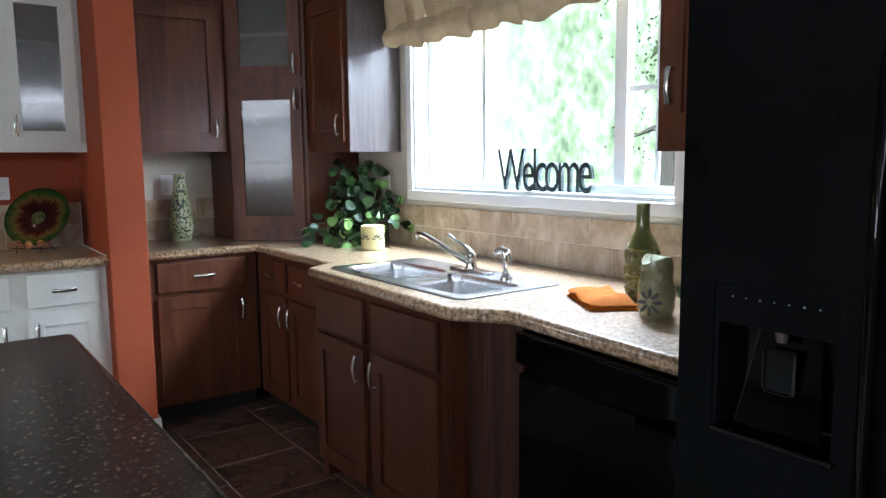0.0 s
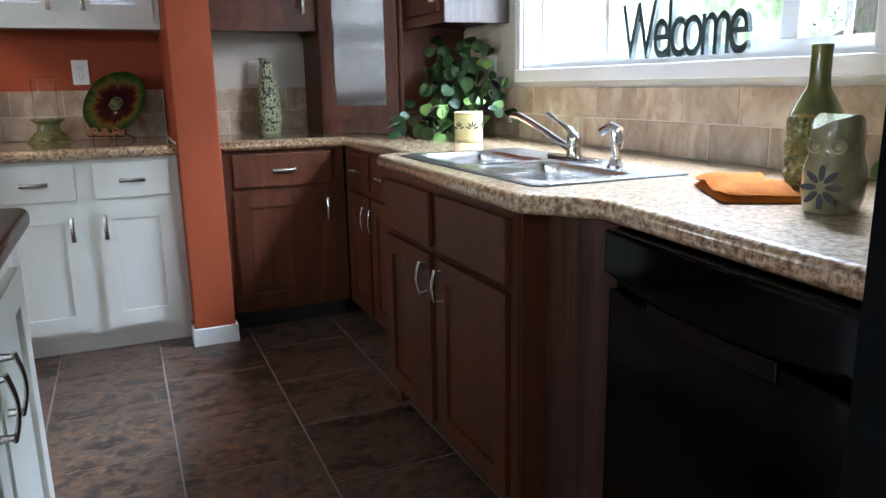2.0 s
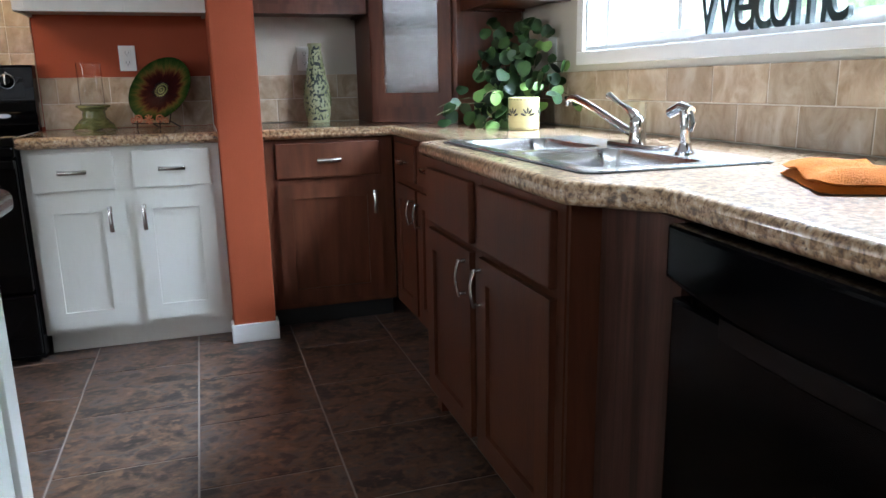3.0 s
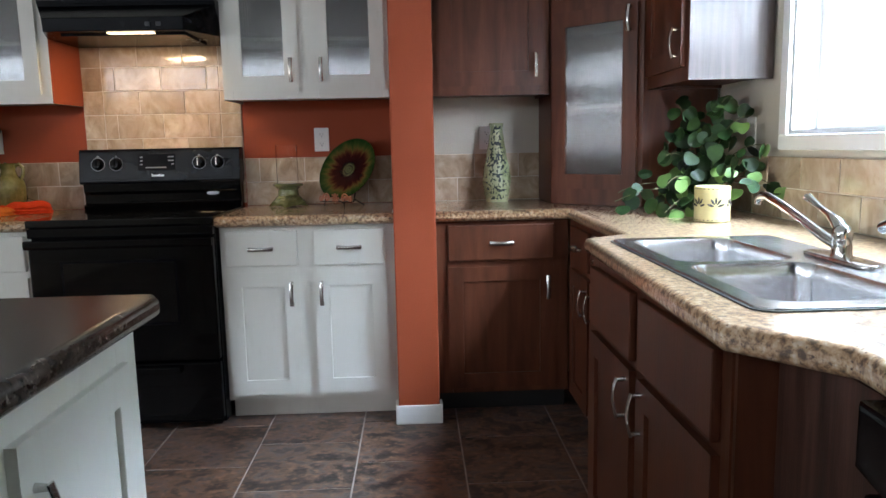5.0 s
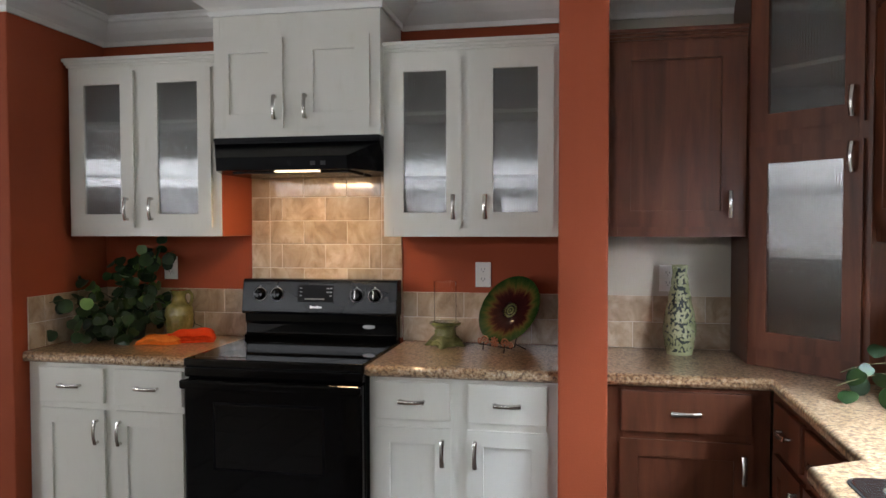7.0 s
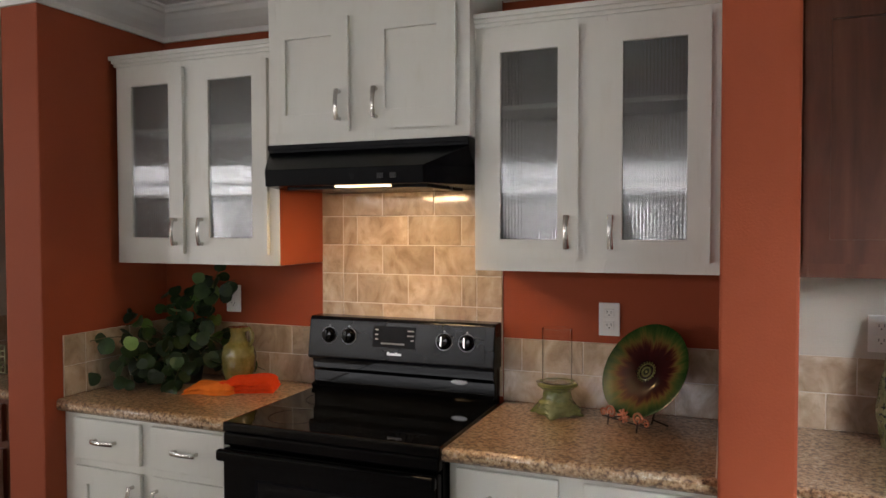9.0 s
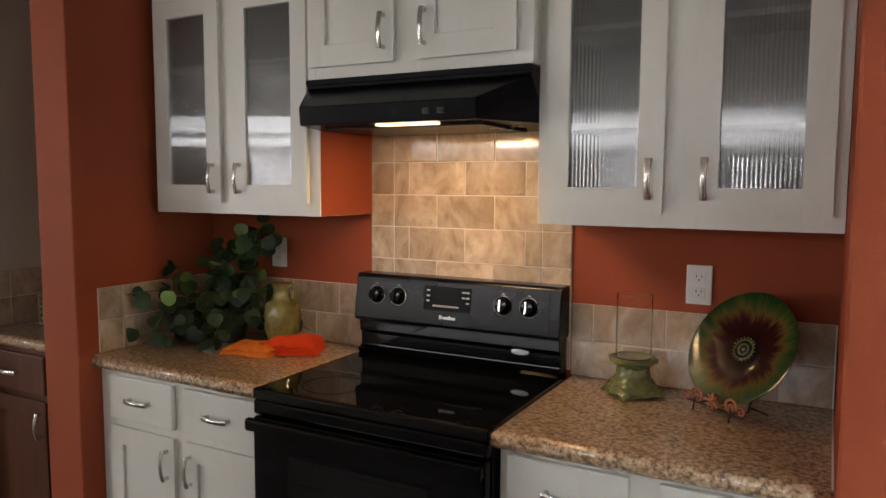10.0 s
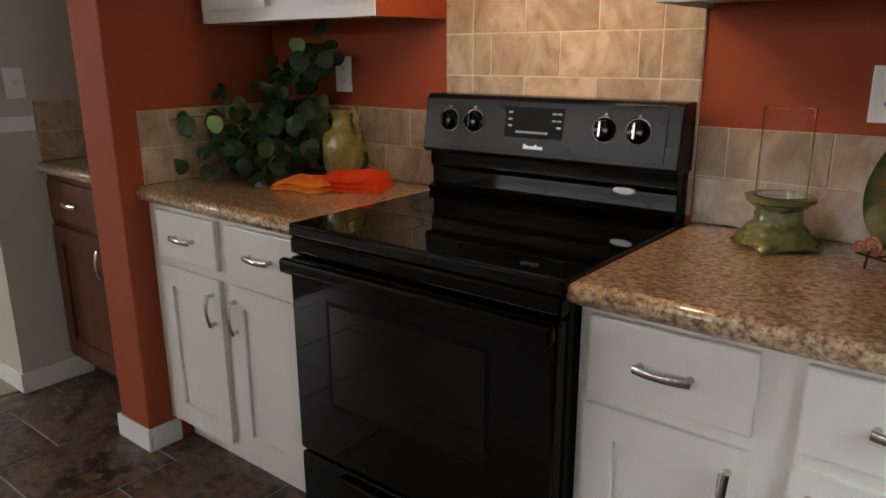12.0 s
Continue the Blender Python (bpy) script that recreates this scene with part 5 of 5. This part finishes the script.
# sign on the sill
cu = bpy.data.curves.new("sign_letters", "FONT")
cu.body, cu.size, cu.extrude, cu.offset, cu.space_character = "Welcome", 0.205, 0.008, 0.0, 0.78
tmp = bpy.data.objects.new("sign_letters", cu)
me = bpy.data.meshes.new_from_object(tmp)
bpy.data.objects.remove(tmp)
xs = [vv.co.x for vv in me.vertices]
ys = [vv.co.y for vv in me.vertices]
wd = max(xs) - min(xs)
for vv in me.vertices:
    vv.co.x = (vv.co.x - min(xs)) * 0.560 / wd
    vv.co.y = (vv.co.y - min(ys)) * 0.182 / (max(ys) - min(ys))
me.materials.clear()
me.materials.append(SIGN)
sg = new("welcome_sign", me)
sg.matrix_basis = Matrix.Translation((2.152, -1.830, 1.2185)) @ Matrix(((0, 0, -1, 0), (-1, 0, 0, 0), (0, 1, 0, 0), (0, 0, 0, 1)))
tagged(sg, "dark green-black cut-out wooden Welcome sign on the window sill", "sign")

# gathered valance over the window
vl = thing("valance", pose(2.05, 0, 0), "cream linen ruffled valance gathered over the window", "curtain")


def ruffle(y0, y1, z_top, z_bot, x, amp, waves, seed, swag=0.0):
    """Gathered cloth: uneven folds that open towards a wavy hem."""
    bm = bmesh.new()
    nu, nv = 260, 12
    grid = []
    for i in range(nu + 1):
        u = i / nu
        y = y0 + (y1 - y0) * u
        ph = waves * 2 * math.pi * u + 3.4 * noise.noise(Vector((u * 7, seed, 0.3)))
        big = 0.6 + 0.9 * abs(noise.noise(Vector((u * 13, seed, 4.1))))
        tuck = noise.noise(Vector((u * 60, seed, 9.0)))
        col = []
        for j in range(nv + 1):
            w = j / nv
            a = amp * big * (0.18 + 0.82 * w ** 1.3)
            puff = 0.022 * math.sin(math.pi * min(1, w * 1.05))
            hem = (0.006 * math.sin(ph + 0.8) + 0.035 * noise.noise(Vector((u * 6, 0.4, seed)))) * w * w
            col.append(bm.verts.new((x - a * math.sin(ph) - puff - 0.010 * w - 0.004 * tuck * (1 - w), y + 0.007 * math.cos(ph) * w, z_top + (z_bot + swag * math.sin(math.pi * u) - z_top) * w + hem)))
        grid.append(col)
    for a, b in zip(grid, grid[1:]):
        for j in range(nv):
            bm.faces.new((a[j], b[j], b[j + 1], a[j + 1]))
    bmesh.ops.recalc_face_normals(bm, faces=bm.faces)
    bmesh.ops.solidify(bm, geom=list(bm.faces), thickness=0.0015)
    return bm


part("ruffle", ruffle(-1.07, -2.86, 2.34, 2.02, 0.0, 0.019, 9, 2.0, -0.03), LINEN, vl, smooth=True)
part("hem_ruffle", ruffle(-1.065, -2.865, 2.03, 1.925, -0.012, 0.019, 10, 5.0, -0.03), LINEN, vl, "gathered hem ruffle", smooth=True)
part("rod", tube(bmesh.new(), [(0.0, -1.06, 2.34), (0.0, -2.87, 2.34)], 0.012, 10), TRIM, vl)
part("bracket", boxes((0.0, 0.058, -1.075, -1.065, 2.33, 2.35), (0.0, 0.058, -2.865, -2.855, 2.33, 2.35)), TRIM, vl)


# ---- ivy ----
def leaf_mesh(name, material, curl):
    """A round heart-shaped leaf: notch at the stalk, a blunt tip, a slight fold along the vein."""
    bm = bmesh.new()
    ring, inner = [], []
    for k in range(16):
        a = -math.pi / 2 + 2 * math.pi * k / 16
        r = 0.52 * (1 - 0.22 * math.exp(-(k / 1.3) ** 2) - 0.22 * math.exp(-((16 - k) / 1.3) ** 2) + 0.10 * math.exp(-((k - 8) / 1.2) ** 2))
        for f, lst in ((1.0, ring), (0.55, inner)):
            x, y = f * r * math.cos(a), f * r * math.sin(a)
            lst.append(bm.verts.new((x, 0.45 + y, curl * (x * x * 1.3 + 0.7 * y * y) + 0.22 * abs(x) * f)))
    c = bm.verts.new((0, 0.42, 0))
    for k in range(16):
        q = (k + 1) % 16
        bm.faces.new((ring[k], ring[q], inner[q], inner[k]))
        bm.faces.new((inner[k], inner[q], c))
    return mesh_of(name, bm, material, True)


LEAVES = [leaf_mesh("leaf", LEAF, -0.25), leaf_mesh("leaf", LEAF, 0.3), leaf_mesh("leaf", LEAF, -0.5), leaf_mesh("leaf", LEAFLIT, -0.3)]


def ivy(m, label, strands, seed, size=0.055, pale=0.12, face=(-0.6, -0.75), thin=0.72):
    """strands: end points (x, y, z) from the pot; leaves along each, turned to the light."""
    rnd = random.Random(seed)
    p = thing("ivy_plant", m, label, "plant")
    part("pot", lathe([(0.045, 0), (0.055, 0.06), (0.058, 0.07), (0.05, 0.07), (0.045, 0.05), (0.001, 0.05)], 24), SLOT, p, "dark pot hidden by leaves", smooth=True)
    count = 0
    for end, number in strands:
        e = Vector(end)
        mid = e * 0.5 + Vector((rnd.uniform(-0.03, 0.03), rnd.uniform(-0.03, 0.03), 0.10 + 0.25 * max(0, e.z)))
        pts = []
        for k in range(13):
            u = k / 12
            pts.append(Vector((0, 0, 0.06)) * (1 - u) ** 2 + mid * 2 * u * (1 - u) + e * u * u)
        part("stem", tube(bmesh.new(), [tuple(q) for q in pts], 0.0018, 5), STEM, p)
        number = int(number * thin)
        for k in range(number):
            u = 0.22 + 0.78 * (k + rnd.random() * 0.8) / number
            i = min(int(u * 12), 11)
            q = pts[i].lerp(pts[i + 1], u * 12 - i) if u < 1 else pts[-1]
            q = q + Vector((rnd.gauss(0, 0.027), rnd.gauss(0, 0.027), rnd.gauss(0, 0.027)))
            s = size * rnd.uniform(0.72, 1.15)
            q.z = max(q.z, s * 0.5)
            # a share of the leaves carries the lit colour
            mesh = LEAVES[3] if rnd.random() < pale else LEAVES[rnd.randrange(3)]
            leaf = new("leaf", mesh)
            leaf.parent = p
            n0 = Vector((face[0] + rnd.gauss(0, 0.6), face[1] + rnd.gauss(0, 0.6), 0.4 + rnd.gauss(0, 0.5))).normalized()
            tip = Vector((rnd.gauss(0, 0.6), rnd.gauss(0, 0.6), -0.8))
            tip = (tip - n0 * tip.dot(n0)).normalized()
            xa = tip.cross(n0).normalized()
            leaf.matrix_basis = Matrix.Translation(q) @ Matrix((xa, tip, n0)).transposed().to_4x4() @ Matrix.Diagonal((s, s, s, 1))
            count += 1
    return p


ivy(pose(1.955, -0.88, 0.915), "bushy green ivy plant with heart-shaped leaves in the window corner",
    [((-0.10, 0.08, 0.30), 15), ((0.0, 0.13, 0.36), 13), ((0.08, -0.02, 0.44), 12), ((0.10, -0.16, 0.36), 12), ((-0.02, -0.10, 0.30), 16), ((-0.16, -0.02, 0.22), 14), ((-0.33, 0.02, 0.08), 8), ((-0.36, -0.04, 0.05), 5), ((-0.20, -0.16, 0.12), 15),
     ((0.0, -0.28, 0.16), 14), ((0.10, -0.32, 0.12), 12), ((-0.22, -0.20, 0.02), 14), ((-0.10, -0.06, 0.18), 16), ((-0.12, -0.26, 0.03), 10), ((0.12, -0.26, 0.25), 10), ((-0.08, 0.10, 0.42), 8)], 11, 0.055, 0.19, (-0.75, -0.6), 1.2)
ivy(pose(-1.31, -0.16, 0.915), "bushy dark green ivy plant with heart-shaped leaves in the range alcove",
    [((-0.02, 0.06, 0.40), 14), ((0.10, 0.08, 0.46), 14), ((0.17, 0.08, 0.42), 10), ((-0.10, 0.04, 0.34), 14), ((0.0, -0.08, 0.26), 18), ((0.10, -0.06, 0.22), 16), ((-0.20, -0.14, 0.24), 13), ((-0.22, -0.30, 0.20), 11),
     ((-0.10, -0.24, 0.06), 15), ((0.08, -0.18, 0.04), 16), ((-0.20, -0.22, 0.10), 13), ((0.02, -0.16, 0.15), 16), ((0.16, 0.02, 0.10), 12), ((0.30, 0.10, 0.05), 6), ((0.20, 0.10, 0.20), 9), ((-0.14, -0.10, 0.02), 12)], 23, 0.056, 0.10, (0.55, -0.7), 1.0)


ivy(pose(1.80, -3.22, 0.915), "small green ivy sprig beside the owl lantern",
    [((-0.10, -0.04, 0.05), 5), ((-0.08, -0.07, 0.03), 5), ((-0.03, 0.0, 0.15), 4), ((0.03, 0.04, 0.12), 4)], 31, 0.045, 0.55, (-0.8, -0.5))


# ---- outdoors, beyond the sink window ----
structure("ground", boxes((-60, 60, -60, 60, -0.7, -0.6)), LAWN, "lawn beside the house", "ground")
BACK = bpy.data.materials.new("glare_whitened_woods")
BACK.use_nodes = True
nt = BACK.node_tree
n, link = nt.nodes, nt.links.new
geo, mp = n.new("ShaderNodeNewGeometry"), n.new("ShaderNodeMapping")
mp.inputs["Scale"].default_value = (1, 1, 0.8)
link(geo.outputs["Position"], mp.inputs[0])
na, nb = n.new("ShaderNodeTexNoise"), n.new("ShaderNodeTexNoise")
na.inputs["Scale"].default_value, na.inputs["Detail"].default_value = 0.5, 4
nb.inputs["Scale"].default_value, nb.inputs["Detail"].default_value = 1.7, 10
link(mp.outputs[0], na.inputs["Vector"])
link(mp.outputs[0], nb.inputs["Vector"])
mx = n.new("ShaderNodeMath")
mx.operation = "MULTIPLY_ADD"
mx.inputs[1].default_value = 0.55
link(nb.outputs["Fac"], mx.inputs[0])
hf = n.new("ShaderNodeMath")
hf.operation = "MULTIPLY"
hf.inputs[1].default_value = 0.5
link(na.outputs["Fac"], hf.inputs[0])
link(hf.outputs[0], mx.inputs[2])
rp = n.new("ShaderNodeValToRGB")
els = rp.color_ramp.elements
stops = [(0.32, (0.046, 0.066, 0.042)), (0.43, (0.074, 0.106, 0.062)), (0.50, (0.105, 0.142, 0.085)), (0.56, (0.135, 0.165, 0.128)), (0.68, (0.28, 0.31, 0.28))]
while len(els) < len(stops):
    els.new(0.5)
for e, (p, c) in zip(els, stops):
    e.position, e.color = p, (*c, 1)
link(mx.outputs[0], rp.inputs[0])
pb = n["Principled BSDF"]
pb.inputs["Base Color"].default_value = (0, 0, 0, 1)
# mix to white towards +y: the window's glare put into the colour
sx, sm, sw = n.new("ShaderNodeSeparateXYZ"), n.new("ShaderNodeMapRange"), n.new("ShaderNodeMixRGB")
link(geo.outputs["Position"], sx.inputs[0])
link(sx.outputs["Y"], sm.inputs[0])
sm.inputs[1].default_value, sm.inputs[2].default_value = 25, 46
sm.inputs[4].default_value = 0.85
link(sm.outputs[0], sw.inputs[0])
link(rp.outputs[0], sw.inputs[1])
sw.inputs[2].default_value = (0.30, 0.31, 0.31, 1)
# emission stands for daylight on the woods
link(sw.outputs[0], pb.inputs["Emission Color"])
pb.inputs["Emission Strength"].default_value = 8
structure("backdrop", boxes((30, 30.2, -30, 60, -2, 26)), BACK, "distant woods that glow for daylight, whitened towards +y for glare", "backdrop")


def tree(m, label, h, r, seed, leaves):
    rnd = random.Random(seed)
    t = thing("tree", m, label, "tree")
    pts = [(0.06 * math.sin(k * 1.3 + seed), 0.06 * math.cos(k + seed), h * k / 9) for k in range(10)]
    bm = bmesh.new()
    tube(bm, pts, [r * (1 - 0.07 * k) for k in range(10)], 12)
    limbs = []
    for k in range(14):
        z = h * rnd.uniform(0.25, 0.98)
        a = rnd.uniform(0, 6.28)
        ln = rnd.uniform(0.8, 2.2)
        e = Vector((ln * math.cos(a), ln * math.sin(a), z + rnd.uniform(-0.2, 0.7)))
        s = Vector((0, 0, z))
        tube(bm, [tuple(s), tuple(s.lerp(e, 0.5) + Vector((0, 0, 0.12))), tuple(e)], [r * 0.3, r * 0.16, r * 0.05], 6)
        limbs.append((s, e))
    part("trunk", bm, BARK, t)
    verts, faces = [], []
    for k in range(leaves):
        s, e = limbs[rnd.randrange(len(limbs))]
        c = s.lerp(e, rnd.uniform(0.35, 1.1)) + Vector((rnd.gauss(0, 0.36), rnd.gauss(0, 0.36), rnd.gauss(0, 0.34)))
        u = Vector((rnd.gauss(0, 1), rnd.gauss(0, 1), rnd.gauss(0, 1))).normalized() * rnd.uniform(0.03, 0.075)
        w = u.cross(Vector((rnd.gauss(0, 1), rnd.gauss(0, 1), rnd.gauss(0, 1)))).normalized() * u.length * 0.5
        i = len(verts)
        verts += [tuple(c - u), tuple(c + w), tuple(c + u), tuple(c - w)]
        faces.append((i, i + 1, i + 2, i + 3))
    me = bpy.data.meshes.new("crown")
    me.from_pydata(verts, [], faces)
    me.materials.append(FOLIAGE)
    cr = new("crown", me)
    cr.parent = t
    cr["kind"] = "stuff"


tree(pose(13.0, 5.2, -0.6), "tree with a grey trunk and pale green leaves beyond the window", 9, 0.42, 7, 1000)


# ---- tiles ----
TILES = {}


def tile_object(parent, w, h, m, material=None, depth=0.008):
    key = (round(w, 3), round(h, 3), depth, (material or TILE).name)
    if key not in TILES:
        TILES[key] = mesh_of("tile", box(bmesh.new(), -w / 2, w / 2, -depth, 0, -h / 2, h / 2, bevel=0.0016, segs=1), material or TILE)
    ob = new("tile", TILES[key])
    ob.parent = parent
    ob.matrix_basis = m
    return ob


def tile_field(name, m, w, rows, label, pitch=0.222, gap=0.004):
    """A panel of wall tiles: local x along the wall, the wall at y = 0. rows: (z0, z1, start)."""
    f = thing(name, m, label, "backsplash")
    f["kind"] = "structure"
    z0, z1 = rows[0][0], rows[-1][1]
    part("grout", boxes((0.001, w - 0.001, -0.006, -0.0005, z0 + 0.001, z1 - 0.001)), GROUT, f)
    for a, b, start in rows:
        edges = [0.0] + sorted(set(x for k in range(-1, 30) for x in [start + k * pitch] if 0.02 < x < w - 0.02)) + [w]
        for x0, x1 in zip(edges, edges[1:]):
            if x1 - x0 < 0.012:
                continue
            tile_object(f, round(x1 - x0 - gap, 3), round(b - a - gap, 3), pose((x0 + x1) / 2, -0.0005, (a + b) / 2))
    return f


def two(s0, s1, top=1.148):
    return [(0.915, 1.03, s0), (1.03, top, s1)]


tile_field("backsplash", pose(-0.004, 0, 0), 0.743, two(0.16, 0.07), "beige stone-look backsplash tiles beside the range")
tile_field("backsplash", pose(-1.567, 0, 0), 0.80, two(0.10, 0.21), "beige stone-look backsplash tiles behind the ivy")
tile_field("backsplash", pose(-1.5675, -0.552, 0, 0, 0, 90), 0.543, two(0.10, 0.10), "beige stone-look backsplash tiles on the wing wall")
tile_field("backsplash", pose(0.919, -0.004, 0), 0.552, two(0.13, 0.215), "beige stone-look backsplash tiles behind the vase")
tile_field("backsplash", pose(2.1095, -0.655, 0, 0, 0, EAST), 2.735, [(0.915, 1.022, 0.10), (1.022, 1.13, 0.21)], "beige stone-look backsplash tiles under the window")
tile_field("backsplash", pose(-2.3795, -0.52, 0, 0, 0, 90), 0.685, two(0.14, 0.14), "beige stone-look backsplash tiles of the buffet alcove")
tile_field("backsplash", pose(-2.37, 0.1695, 0), 0.61, two(0.10, 0.21), "beige stone-look backsplash tiles of the buffet alcove")
# tiled panel behind the range: a border column at each side of a running field
rp_f = thing("range_tile_panel", pose(-0.767, 0, 0), "beige stone-look tiles laid in courses behind the range", "backsplash")
rp_f["kind"] = "structure"
part("grout", boxes((0.001, 0.759, -0.006, -0.0005, 0.93, 1.842)), GROUT, rp_f)
zs = [0.93, 1.025, 1.14, 1.255, 1.37, 1.483, 1.596, 1.715, 1.842]
for k, (a, b) in enumerate(zip(zs, zs[1:])):
    inner_edges = [0.0, 0.098] + ([0.16, 0.381, 0.60, 0.66] if k % 2 else [0.272, 0.49, 0.66]) + [0.76]
    for x0, x1 in zip(inner_edges, inner_edges[1:]):
        tile_object(rp_f, round(x1 - x0 - 0.004, 3), round(b - a - 0.004, 3), pose((x0 + x1) / 2, -0.0005, (a + b) / 2))

structure("trim_caulk", boxes((0.7345, 0.7385, -0.598, -0.010, 0.9142, 0.919), (0.7345, 0.7385, -0.0145, -0.0088, 0.919, 1.148)), TRIM, "white caulk bead where worktop and tiles meet the wing wall", "trim")

# floor tiles, laid in staggered columns, as children of the floor
floor_ob = bpy.data.objects["floor"]
P, XC, Y0 = 0.4075, 0.178, -0.615
slab_me = mesh_of("tile", box(bmesh.new(), -P / 2 + 0.0028, P / 2 - 0.0028, -P / 2 + 0.0028, P / 2 - 0.0028, -0.006, 0.0, bevel=0.0015, segs=1), FLOOR)
far = []
for i in range(-7, 6):
    for j in range(-2, 13):
        cx = XC + (i + 0.5) * P
        cy = Y0 + (0.5 - j) * P - (P / 2 if i % 2 == 0 else 0)
        if cx < -2.5 or cx > 2.1 or cy > 0.15:
            continue
        if cy > -4.6:
            tl = new("tile", slab_me)
            tl.parent = floor_ob
            tl.matrix_basis = pose(cx, cy, 0.0)
        else:
            far.append((cx, cy))
bm = bmesh.new()
for cx, cy in far:
    box(bm, cx - P / 2 + 0.002, cx + P / 2 - 0.002, cy - P / 2 + 0.002, cy + P / 2 - 0.002, -0.006, 0.0)
rest = part("tiles", bm, FLOOR, floor_ob)
rest["kind"] = "stuff"
